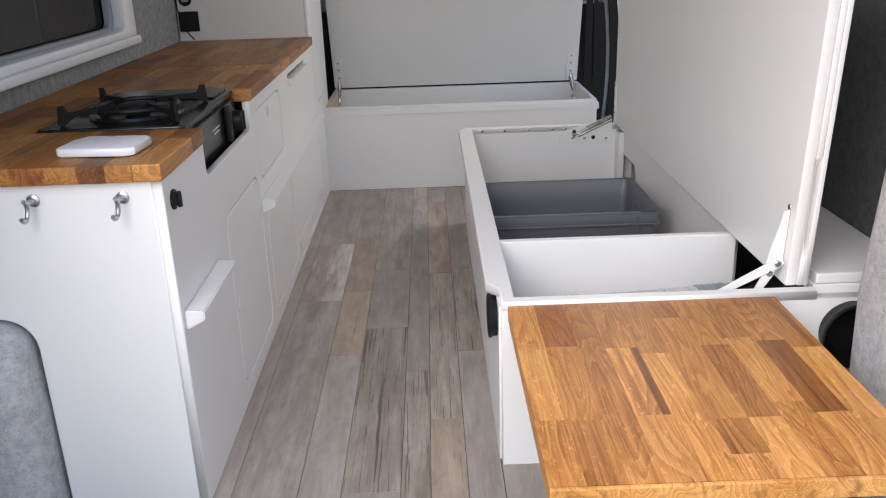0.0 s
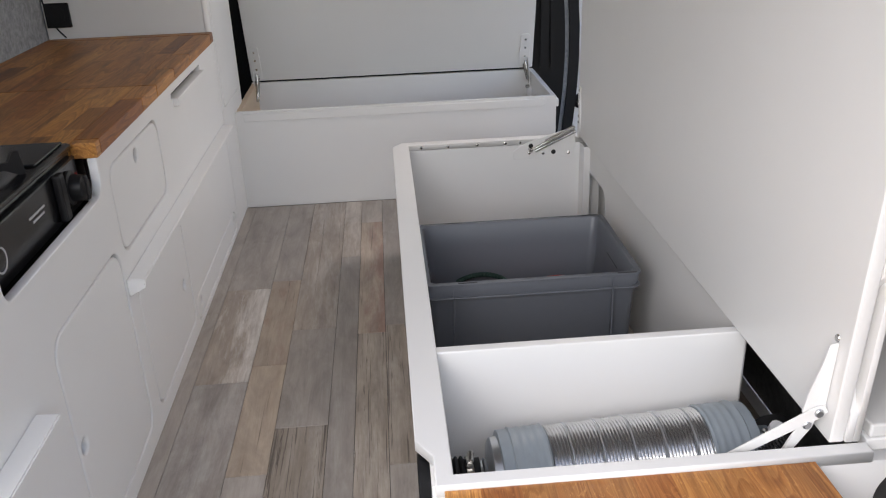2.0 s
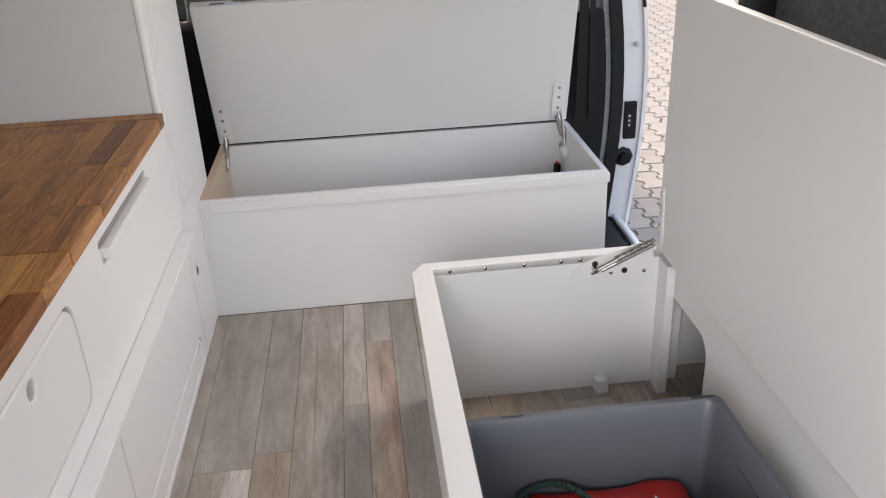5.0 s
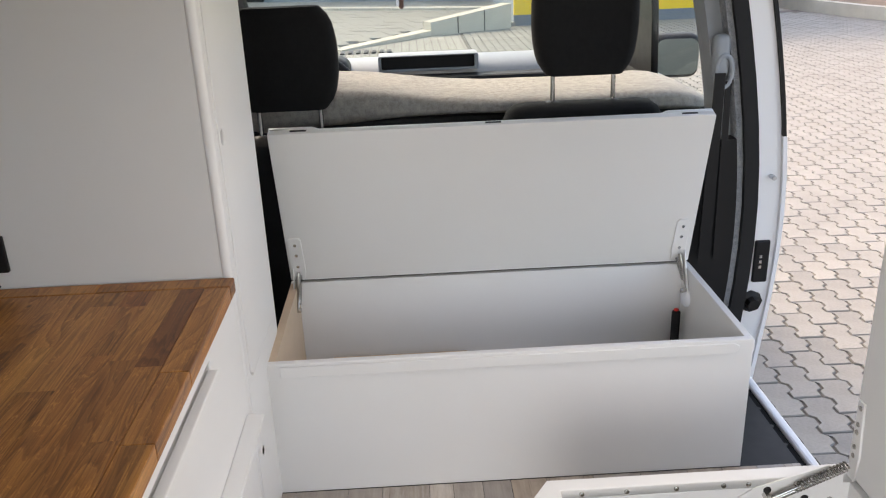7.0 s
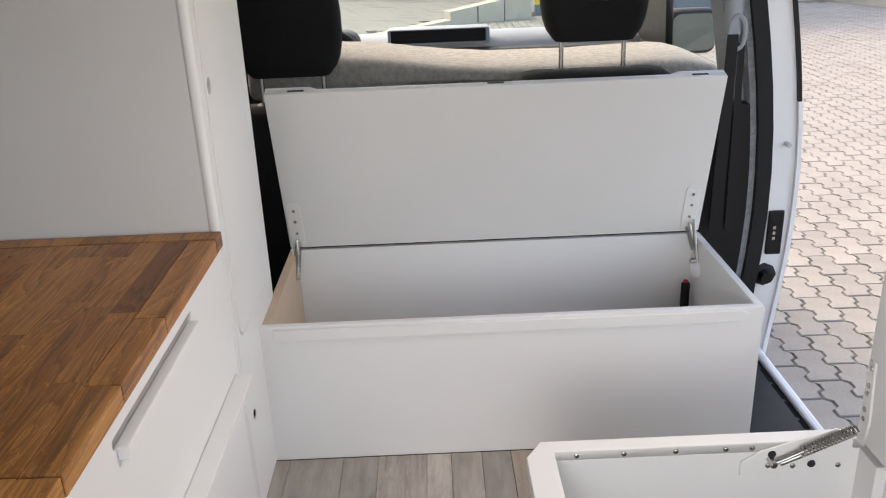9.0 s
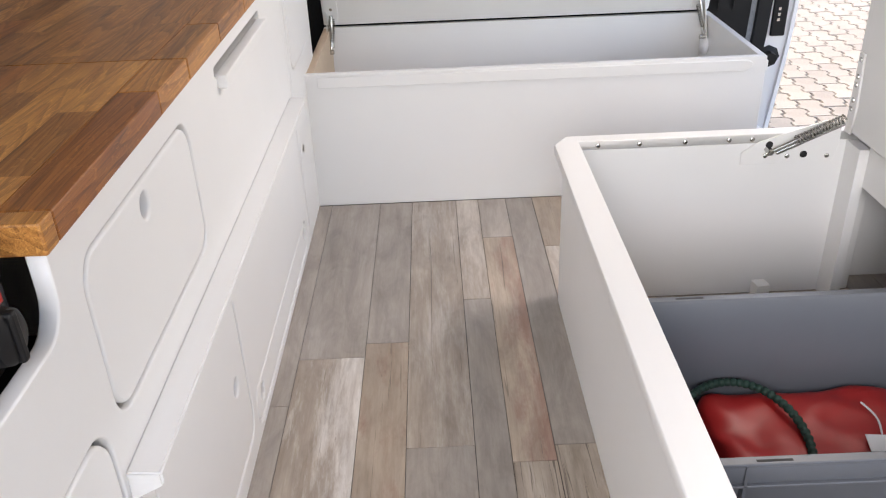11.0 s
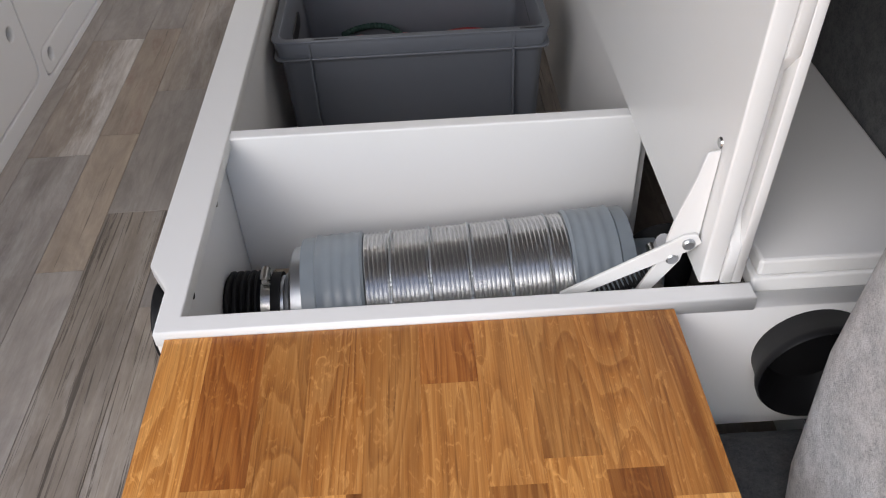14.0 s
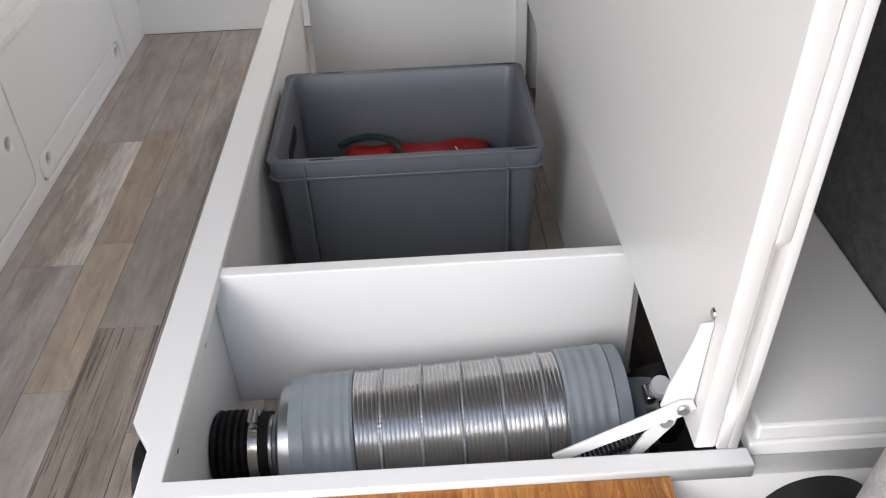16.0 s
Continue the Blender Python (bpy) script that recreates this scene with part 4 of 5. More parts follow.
for x0, x1, s in ((0.578, 0.645, 1), (0.866, 0.930, -1)):
    pr = [(0, TR - 0.010), (0.002, TR + 0.001), (0.016, TR + 0.001), (0.018, TR + 0.0035)]
    pr += [(0.018 + 0.0028 * k, TR + 0.0020 + 0.0007 * math.sin(1.57 * k)) for k in range(1, 16)] + [(0.064, TR + 0.003), (0.067, TR + 0.0005)]
    a, b = (axis_at(x0), axis_at(x1)) if s > 0 else (axis_at(x1), axis_at(x0))
    part("sleeve", lathe(pr, a, b, 44), SLEEVE, si, "soft grey rubber sleeve", True)
part("neck", lathe([(0, 0.034), (0.020, 0.034), (0.022, 0.037), (0.026, 0.034), (0.028, 0.040), (0.030, 0.060), (0.033, 0.064), (0.046, 0.066)], (0.534, TY, TZ), (0.60, TY, TZ), 36), GALV, si, smooth=True)
part("neck", lathe([(0, 0.034), (0.020, 0.034), (0.030, 0.040), (0.038, 0.064)], axis_at(0.964), axis_at(0.90), 36), SLEEVE, si, smooth=True)
hose = [(0.0, 0.036)]
for i in range(5):
    hose += [(0.002 + 0.0075 * i, 0.0385), (0.0040 + 0.0075 * i, 0.0412), (0.0066 + 0.0075 * i, 0.0412), (0.0085 + 0.0075 * i, 0.0372)]
part("hose", lathe(hose + [(0.060, 0.038)], (BXI - 0.0125, TY, TZ), (0.56, TY, TZ), 36), RUBBER, si, "black ribbed hose", True)
cl = part("hose_clamp", lathe([(0, 0.0392), (0.0, 0.0402), (0.010, 0.0402), (0.010, 0.0392)], (0.531, TY, TZ), (0.55, TY, TZ), 36), STEEL, si, "steel hose clamp", True)
part("clamp_screw", rod((0.536, TY - 0.010, TZ + 0.048), (0.538, TY + 0.006, TZ + 0.053), 0.005), STEEL, cl, smooth=True)
part("clamp_housing", box(0.531, 0.541, TY - 0.006, TY + 0.008, TZ + 0.038, TZ + 0.046, 0.001), STEEL, cl)
part("hose", tube([(0.958 + 0.02 * math.sin(t_), TY + 0.03 * t_, TZ + 0.01 * t_) for t_ in [i * 0.25 for i in range(8)]], 0.036, 18), RUBBER, si, "black ribbed hose", True)
cl2 = part("hose_clamp", lathe([(0, 0.0392), (0.0, 0.0402), (0.010, 0.0402), (0.010, 0.0392)], (0.950, TY, TZ), (0.97, TY, TZ), 30), STEEL, si, "steel hose clamp", True)
part("clamp_screw", rod((0.954, TY - 0.010, TZ + 0.046), (0.954, TY + 0.012, TZ + 0.046), 0.006), STEEL, cl2, smooth=True)
tagged(part("white_hose", tube([(0.968 + 0.004 * math.sin(i), 0.765 - 0.012 * i, 0.03 + 0.03 * i) for i in range(7)], 0.011, 14), WHITEPLASTIC, None, "white plastic pipe wrapped in tape behind the duct", True), category="pipe")

# grey crate
CX0, CX1, CYN, CYB, CT = 0.502, 0.906, 1.134, 1.432, 0.242
crate = thing("storage_crate", (0.706, 1.283, 0), "grey stackable plastic crate with hand holes in the bench", "crate")


def crate_wall(z, d, inner=0.0):
    return rounded(CX0 + d, CX1 - d, CYN + d, CYB - d, max(0.004, 0.016 - inner), 4)


bm = bmesh.new()
rows_ = [(0.003, 0.019), (0.006, 0.015), (0.203, 0.008), (0.207, 0.006), (0.211, 0.004), (0.236, 0.001), (CT, 0.003), (CT, 0.010), (CT - 0.003, 0.012), (0.19, 0.017), (0.010, 0.027)]
rings = []
for z, d in rows_:
    rings.append([bm.verts.new((u, v, z)) for u, v in crate_wall(z, d)])
for p, q in zip(rings, rings[1:]):
    for i in range(len(p)):
        bm.faces.new((p[i], p[(i + 1) % len(p)], q[(i + 1) % len(p)], q[i]))
bm.faces.new(rings[0][::-1])
bm.faces.new(rings[-1])
bmesh.ops.recalc_face_normals(bm, faces=bm.faces[:])
part("tub", bm, CRATE, crate, smooth=True)
part("rim_band", plate([rounded(CX0 - 0.001, CX1 + 0.001, CYN - 0.001, CYB + 0.001, 0.016, 4), rounded(CX0 + 0.006, CX1 - 0.006, CYN + 0.006, CYB - 0.006, 0.012, 4)[::-1]], "z", 0.2115, 0.2150, 0.001), CRATE, crate)
part("rim_lip", plate([rounded(CX0 - 0.001, CX1 + 0.001, CYN - 0.001, CYB + 0.001, 0.016, 4), rounded(CX0 + 0.010, CX1 - 0.010, CYN + 0.010, CYB - 0.010, 0.010, 4)[::-1]], "z", CT - 0.003, CT + 0.001, 0.001), CRATE, crate)
for x in (CX0 + 0.052, CX1 - 0.055):
    for y in (CYN, CYB):
        s = 1 if y == CYN else -1
        part("rib", box(x, x + 0.003, y - 0.001 * s, y + 0.009 * s, 0.006, CT - 0.003), CRATE, crate)
    for y in (CYN + 0.002, CYB - 0.006):
        # dark strip for the shade in a rim slot that isn't cut
        part("rim_slot", box(x + 0.01, x + 0.045, y, y + 0.003, CT - 0.0015, CT + 0.0013), DARKTRIM, crate)
for x, s in ((CX0 + 0.012, 1), (CX1 - 0.012, -1)):
    # tub is uncut here; a dark plate stands for the hole's shade
    part("hand_hole", plate([rounded(1.235, 1.330, 0.176, 0.202, 0.012)], "x", min(x, x + 0.004 * s), max(x, x + 0.004 * s) + 0.002, 0.0008), DARKTRIM, crate, "dark plate standing for the shade in the hand hole")
bag = thing("red_bag", (0.72, 1.30, 0.012), "rolled red nylon bag lying in the grey crate", "bag")
part("roll", puffed(0.590, 0.850, 1.235, 1.398, 0.012, 0.124, 0.024, 0.007, 26, 24), REDCLOTH, bag, smooth=True)
part("drawstring", tube([(0.785 + 0.006 * math.sin(0.5 * i), 1.350 - 0.0085 * i, 0.129) for i in range(8)], 0.0013, 6), WHITEPLASTIC, bag)
part("tag", moved(box(-0.025, 0.025, -0.012, 0.012, 0, 0.001), pose(0.785, 1.275, 0.129, 12, 0, -6)), WHITEPLASTIC, bag, "small white tag")
arc = [Vector((0.625 + 0.070 * math.cos(radians(a)), 1.300 + 0.098 * math.sin(radians(a)), 0.131 + 0.004 * math.sin(radians(a * 2)))) for a in range(125, -42, -6)]
bm = tube(arc, 0.0042, 10)
for p in arc:
    bmesh.ops.create_icosphere(bm, subdivisions=2, radius=0.0058, matrix=Matrix.Translation(p))
tagged(part("bungee_cord", bm, GREENCORD, None, "dark green bungee cord lying over the red bag", True), category="cord")

# white box over the wheel arch, right of the bench
arch = thing("wheel_arch_box", (1.08, 1.1, 0), "white-painted box top between the bench and the felt wall", "box")
part("top_board", box(0.992, 1.158, BY0 + 0.022, 1.90, BT + 0.001, BT + 0.019, 0.003), WHITE, arch)
part("lower_board", box(0.988, 1.158, BY0 + 0.020, 1.90, BT - 0.016, BT + 0.0005, 0.002), WHITE, arch)
part("front_board", box(0.990, 1.155, 1.86, 1.875, 0.0, BT - 0.017, 0.001), WHITE, arch)

# ---- side door opening and cab ----
pillar = thing("pillar_front", (1.1, 2.72, -0.1), "door pillar with black seal, felt strip and white jamb", "pillar", kind="structure")
zs = [-0.18, -0.05, 0.10, 0.25, 0.48, 0.60, 0.80, 1.0, 1.2, ROOF]
outer = [1.165, 1.178, 1.192, 1.202, 1.207, 1.196, 1.160, 1.118, 1.07, 1.02]

BOW = np.polyfit(zs, outer, 5)


def strip(w0, w1, y0, y1, lo=0, hi=None):
    """An upright strip that follows the body's curve, from w0 to w1 inside the outer line."""
    bm = bmesh.new()
    ends = zs[lo:hi]
    bow = [(z, float(np.polyval(BOW, z))) for z in np.linspace(ends[0], ends[-1], 16)]
    rows_ = [[bm.verts.new(p) for p in ((o - w0, y0, z), (o - w1, y0, z), (o - w1, y1, z), (o - w0, y1, z))] for z, o in bow]
    for p, q in zip(rows_, rows_[1:]):
        for i in range(4):
            bm.faces.new((p[i], p[(i + 1) % 4], q[(i + 1) % 4], q[i]))
    bm.faces.new(rows_[0][::-1]), bm.faces.new(rows_[-1])
    bmesh.ops.recalc_face_normals(bm, faces=bm.faces[:])
    return bm


part("jamb", strip(0.004, 0.068, 2.71, 2.80), CARWHITE, pillar, "white painted door jamb", True)
part("door_edge", strip(-0.006, 0.004, 2.700, 2.86, 0, 6), CARWHITE, pillar, "white door edge", True)
part("window_edge", strip(-0.004, 0.004, 2.700, 2.86, 5), BLACK, pillar, "black window edge", True)
part("seal", strip(0.068, 0.102, 2.685, 2.80), RUBBER, pillar, "black rubber seal", True)
part("felt_strip", strip(0.102, 0.116, 2.70, 2.80), FELT, pillar, "grey felt strip", True)
part("inner_trim", strip(0.116, 0.150, 2.74, 2.82, 5), GREYTRIM, pillar, "grey pillar trim", True)
part("lower_trim", strip(0.116, 0.250, 2.70, 2.86, 0, 6), BLACK, pillar, "black lower trim", True)
lt = part("latch_plate", box(1.152, 1.190, 2.701, 2.712, 0.222, 0.335, 0.004), BLACK, pillar, "black latch plate")
for i in range(3):
    part("contact", box(1.163, 1.170, 2.698, 2.702, 0.262 + 0.014 * i, 0.270 + 0.014 * i), STEEL, lt)
part("door_stop", lathe([(0, 0.030), (0.006, 0.030), (0.012, 0.018), (0.03, 0.015)], (1.156, 2.711, 0.168), (1.156, 2.66, 0.168), 8), BLACK, pillar, "black rubber door stop", True)
part("striker", rod((1.176, 2.711, 0.50), (1.176, 2.69, 0.50), 0.006), GALV, pillar)
step = thing("entry_step", (1.08, 2.3, -0.1), "black ribbed plastic entry step in the side door", "step")
part("tread", box(0.985, 1.128, 1.95, 2.70, -0.05, -0.020, 0.004), plain("black_tread", (0.012, 0.012, 0.012), 0.9, gloss=0.08), step)
for i in range(9):
    for j in range(4):
        part("rib", moved(box(-0.012, 0.012, -0.004, 0.004, 0, 0.005), pose(1.005 + 0.033 * j, 2.02 + 0.075 * i + 0.02 * (j % 2), -0.0205, 0, 0, 35)), DARKTRIM, step)
part("sill", box(1.128, 1.150, 1.95, 2.70, -0.14, -0.012, 0.006), CARWHITE, step, "white painted sill")
setting("wall_side_sill", box(1.03, 1.16, 0.4, 4.6, -0.32, -0.052), CARWHITE, "white lower body side of the van", "wall")
setting("wall_right_quarter", plate([rounded(1.90, 1.93, -0.1, ROOF, 0)], "x", 1.10, 1.215, 0.002), BLACK, "black edge seal of the side door opening", "wall")
setting("cab_floor", box(-0.46, 1.10, 3.0, 4.7, -0.10, -0.04), DARKTRIM, "dark cab floor", "floor")


def front_seat(x, z, taper, label, H=0.262, mat=SEATCLOTH, wide=0.44):
    s = thing("front_seat", (x, 3.05, -0.04), label, "seat", "front seats")
    part("backrest", puffed(x - wide / 2, x + wide / 2, 2.96, 3.10, -0.02, z - 0.075, 0.06, 0.0, 12), mat, s, smooth=True)
    part("cushion", puffed(x - wide / 2, x + wide / 2, 3.05, 3.55, -0.04, 0.15, 0.05, 0.0, 8), mat, s, smooth=True)
    bm = bmesh.new()
    rings_ = []
    for k in range(13):
        f = k / 12
        hw = (0.118 + 0.022 * math.sin(math.pi * min(1, f * 1.1)) if f < 0.55 else 0.140 - taper * ((f - 0.55) / 0.45) ** 2)
        dy = 0.052 - 0.018 * f
        cut_ = 0.86 if k in (0, 12) else 0.97 if k in (1, 11) else 1
        rings_.append([bm.verts.new((x + u * cut_, 3.03 + v * cut_ - 0.01 * f, z + H * f)) for u, v in rounded(-hw, hw, -dy, dy, 0.032, 5)])
    for p, q in zip(rings_, rings_[1:]):
        for i in range(len(p)):
            bm.faces.new((p[i], p[(i + 1) % len(p)], q[(i + 1) % len(p)], q[i]))
    bm.faces.new(rings_[0][::-1]), bm.faces.new(rings_[-1])
    bmesh.ops.recalc_face_normals(bm, faces=bm.faces[:])
    part("headrest", bm, mat, s, smooth=True)
    for d in (-0.082, 0.082):
        part("headrest_rod", rod((x + d, 3.03, z - 0.085), (x + d, 3.03, z + 0.02), 0.0065, 14), STEEL, s, "chrome headrest rod", True)
        part("rod_collar", lathe([(0, 0.022), (0.006, 0.020), (0.010, 0.012)], (x + d, 3.03, z - 0.082), (x + d, 3.03, z), 20), BLACK, s, smooth=True)


front_seat(-0.015, 0.655, 0.022, "black cloth driver seat with a broad headrest")
front_seat(0.775, 0.715, 0.058, "black cloth passenger seat with a tapered headrest on chrome rods", 0.315)

mat_ = thing("folded_mattress", (0.55, 3.30, 0.3), "folded mottled grey velour mattress laid across the front seats", "mattress")
bm = puffed(-0.16, 1.18, 3.13, 3.52, 0.0, 0.10, 0.034, 0.004, 26, 9)
for v in bm.verts:
    x_, f = v.co.x, v.co.z / 0.10
    hi = float(np.interp(x_, (-0.15, 0.05, 0.16, 0.29, 0.41, 0.54, 0.80, 1.06, 1.12, 1.18), (0.674, 0.678, 0.671, 0.655, 0.640, 0.630, 0.630, 0.638, 0.622, 0.602)))
    lo = float(np.interp(x_, (-0.15, 0.05, 0.29, 0.45, 1.18), (0.555, 0.572, 0.590, 0.594, 0.575)))
    v.co.z = lo + (hi - lo) * f
part("pad", bm, BLANKET, mat_, smooth=True)
# near-black block stands for the shade below the pad
part("support", box(0.02, 1.12, 3.16, 3.46, 0.15, 0.585, 0.01), DARKTRIM, mat_, "dark block standing for the shade under the mattress")

dash = thing("dashboard", (0.35, 4.2, 0.3), "pale grey van dashboard with a dark storage recess", "dashboard")
bm = plate([[(3.98, 0.0), (4.95, 0.0), (4.95, 0.495), (4.40, 0.585), (4.06, 0.612), (3.99, 0.585), (3.95, 0.42)]], "x", -0.40, 1.14, 0.004)
part("body", bm, GREYTRIM, dash)
tray = part("storage_tray", plate([rounded(0.196, 0.572, 0.588, 0.648, 0.008), rounded(0.207, 0.558, 0.596, 0.643, 0.005)[::-1]], "y", 3.955, 4.05, 0.003), GREYTRIM, dash)
# the tray's inner shade is a black block filling the opening
part("recess", box(0.207, 0.558, 3.975, 4.05, 0.595, 0.644), RUBBER, tray, "black block standing for the shade in the open recess")
part("lower_dash", box(-0.38, 1.12, 3.90, 3.985, 0.30, 0.574, 0.012), DARKTRIM, dash, "dark lower dashboard")
part("binnacle", puffed(-0.24, 0.09, 3.93, 4.10, 0.53, 0.648, 0.05, 0, 8), DARKTRIM, dash, "dark instrument hood", True)
sw = thing("steering_wheel", (-0.06, 3.80, 0.5), "black steering wheel behind the driver headrest", "steering wheel")
part("rim", moved(tube([(0.185 * math.cos(radians(a)), 0.185 * math.sin(radians(a)), 0) for a in range(0, 361, 10)], 0.015, 12), pose(-0.06, 3.82, 0.505, 62, 0, 0)), BLACK, sw, smooth=True)
part("hub", moved(lathe([(0, 0.05), (0.03, 0.07), (0.05, 0.06)], (0, 0, -0.05), (0, 0, 0), 24), pose(-0.06, 3.82, 0.505, 62, 0, 0)), BLACK, sw, smooth=True)
for a in (20, 160, 270):
    part("spoke", moved(rod((0.05 * math.cos(radians(a)), 0.05 * math.sin(radians(a)), -0.01), (0.18 * math.cos(radians(a)), 0.18 * math.sin(radians(a)), 0), 0.012), pose(-0.06, 3.82, 0.505, 62, 0, 0)), BLACK, sw, smooth=True)

ws = thing("windscreen", (0.36, 4.7, 0.62), "clear raked windscreen between dark pillars", "windscreen", kind="structure")
q = [(-0.42, 4.955, 0.49), (1.14, 4.955, 0.49), (1.05, 3.74, ROOF), (-0.36, 3.74, ROOF)]
bm = bmesh.new()
a = [bm.verts.new(p) for p in q]
b = [bm.verts.new((x, y + 0.005, z)) for x, y, z in q]
bm.faces.new(a), bm.faces.new(b[::-1])
for i in range(4):
    bm.faces.new((a[i], a[(i + 1) % 4], b[(i + 1) % 4], b[i]))
bmesh.ops.recalc_face_normals(bm, faces=bm.faces[:])
pane = part("pane", bm, GLASS, ws)
pane.visible_shadow = False
part("pillar", rod((1.16, 4.96, 0.55), (1.05, 3.72, ROOF), 0.05), GREYTRIM, ws, "pale grey windscreen pillar", True)
part("pillar", rod((-0.44, 4.96, 0.55), (-0.38, 3.72, ROOF), 0.05), DARKTRIM, ws, smooth=True)

cd = thing("cab_door", (1.16, 3.6, 0.0), "passenger cab door with dark inner frame and clear window", "car door")
part("panel", box(1.13, 1.185, 2.83, 4.90, -0.20, 0.585, 0.015), DARKTRIM, cd)
part("outer_skin", box(1.185, 1.20, 2.83, 4.90, -0.20, 0.58, 0.004), CARWHITE, cd)
part("front_frame", rod((1.165, 4.12, 0.56), (1.07, 3.74, ROOF), 0.030), BLACK, cd, "black window frame bar", True)
part("corner_cover", plate([[(3.62, 0.50), (4.06, 0.50), (4.04, 0.72), (3.84, 1.02), (3.72, 1.02), (3.66, 0.80)]], "x", 1.135, 1.16, 0.004), BLACK, cd, "black corner cover")
bm = bmesh.new()
vv = [bm.verts.new(p) for p in ((1.165, 2.86, 0.56), (1.165, 4.55, 0.56), (1.05, 4.1, ROOF), (1.05, 2.86, ROOF))]
bm.faces.new(vv)
pw = part("window", bm, GLASS, cd)
pw.visible_shadow = False
mir = part("door_mirror", puffed(1.27, 1.47, 4.10, 4.20, 0.49, 0.665, 0.04, 0, 6), BLACK, cd, "black wing mirror", True)
part("mirror_glass", plate([rounded(1.287, 1.455, 0.508, 0.648, 0.035)], "y", 4.093, 4.099, 0), plain("mirror_glass", (0.16, 0.20, 0.21), 0.03, 1.0, 0.02), mir)
part("mirror_arm", box(1.19, 1.29, 4.13, 4.18, 0.52, 0.56, 0.01), BLACK, mir)

belt = thing("seat_belt", (1.075, 2.80, 0.74), "grey seat belt guide with black webbing on the pillar", "seat belt")
part("guide", puffed(1.005, 1.045, 2.690, 2.725, 0.745, 0.845, 0.016, 0, 8), GREYTRIM, belt, smooth=True)
part("guide_slot", tube([(1.030 + 0.018 * math.cos(radians(k)), 2.690, 0.762 + 0.036 * math.sin(radians(k))) for k in range(0, 361, 20)], 0.006, 8), GREYTRIM, belt, smooth=True)
part("webbing", plate([[(1.000, 0.30), (1.030, 0.30), (1.030, 0.76), (1.006, 0.76)]], "y", 2.680, 2.683, 0), BLACK, belt)
part("webbing", plate([[(1.040, 0.30), (1.058, 0.30), (1.048, 0.74), (1.034, 0.74)]], "y", 2.686, 2.689, 0), BLACK, belt)
orn = thing("mirror_pendant", (0.29, 4.35, 0.78), "small brown and white trinket hanging on a cord", "ornament")
part("cord", rod((0.29, 4.35, 0.83), (0.29, 4.35, ROOF), 0.001, 6), BLACK, orn)
part("drop", puffed(0.282, 0.302, 4.34, 4.36, 0.782, 0.835, 0.009, 0.002, 6), plain("brown_leather", (0.10, 0.045, 0.03), 0.6), orn, smooth=True)
part("tassel", puffed(0.272, 0.284, 4.34, 4.352, 0.795, 0.832, 0.005, 0.002, 5), WHITEPLASTIC, orn, "white tuft", True)

# ---- outside ----
yard = thing("pavement_yard", (4, 6, GROUND), "pale grey interlocking wavy concrete pavers", "pavement", kind="structure")
PL, PW = 0.225, 0.1125
setting("paving_bed", box(1.16, 9.2, 0.4, 16.0, GROUND - 0.03, GROUND - 0.008), JOINT, "dark sandy bed between the pavers", "ground")


def paver_mesh():
    """Interlocking paver: straight ends, zigzag long sides, eased top edge."""
    g, sh = 0.0042, 0.022
    h, l = PW / 2 - g, PL / 2 - g
    steps = [(l * u, sh * o) for u, o in ((-1, 0), (-0.65, 0), (-0.5, 1), (-0.15, 1), (0, 0), (0.35, 0), (0.5, 1), (0.85, 1), (1, 0))]
    ring = [(h + o, v) for v, o in steps] + [(-h + o, v) for v, o in steps[::-1]]
    bm = bmesh.new()
    n_ = len(ring)
    top = [bm.verts.new((x * 0.95, y * 0.975, 0)) for x, y in ring]
    mid = [bm.verts.new((x, y, -0.004)) for x, y in ring]
    low = [bm.verts.new((x, y, -0.02)) for x, y in ring]
    bm.faces.new(top)
    for i in range(n_):
        j = (i + 1) % n_
        bm.faces.new((mid[i], mid[j], top[j], top[i]))
        bm.faces.new((low[i], low[j], mid[j], mid[i]))
    me_ = bpy.data.meshes.new("paver")
    bm.to_mesh(me_)
    bm.free()
    me_.materials.append(PAVER)
    return me_


shared_me = paver_mesh()
verts, faces = [], []
tv = [tuple(v.co) for v in shared_me.vertices]
tf = [tuple(p.vertices) for p in shared_me.polygons]
rnd = random.Random(3)
count = 0
for i in range(int(7.8 / PW)):
    for j in range(int(15.2 / PL)):
        x = 1.25 + i * PW
        y = 0.55 + j * PL + (PL / 2 if i % 2 else 0)
        z = GROUND + rnd.uniform(-0.002, 0.002)
        if x < 2.6 and 2.3 < y < 5.0 and count < 290:
            o = new("paver", shared_me)
            o.parent = yard
            o.location = Vector((x, y, z)) - base_of[yard]
            count += 1
        else:
            n0 = len(verts)
            verts += [(a + x, b + y, c + z) for a, b, c in tv]
            faces += [tuple(k + n0 for k in f) for f in tf]
me = bpy.data.meshes.new("far_pavers")
me.from_pydata(verts, [], faces)
tagged(part("far_pavers", me, PAVER, yard), kind="stuff")

ramp = thing("ramp_wall", (1.4, 14.8, GROUND), "pale stained concrete ramp wall with a sloping kerb", "wall")
bm = bmesh.new()
prof = [(-0.65, 13.1, 0.012), (0.70, 14.5, 0.075), (0.70, 14.5, 0.20), (2.05, 15.0, 0.40)]
low = [bm.verts.new((x, y, GROUND - 0.02)) for x, y, h in prof]
high = [bm.verts.new((x, y, GROUND + h)) for x, y, h in prof]
lowb = [bm.verts.new((x - 0.12, y + 0.22, GROUND - 0.02)) for x, y, h in prof]
highb = [bm.verts.new((x - 0.12, y + 0.22, GROUND + h)) for x, y, h in prof]
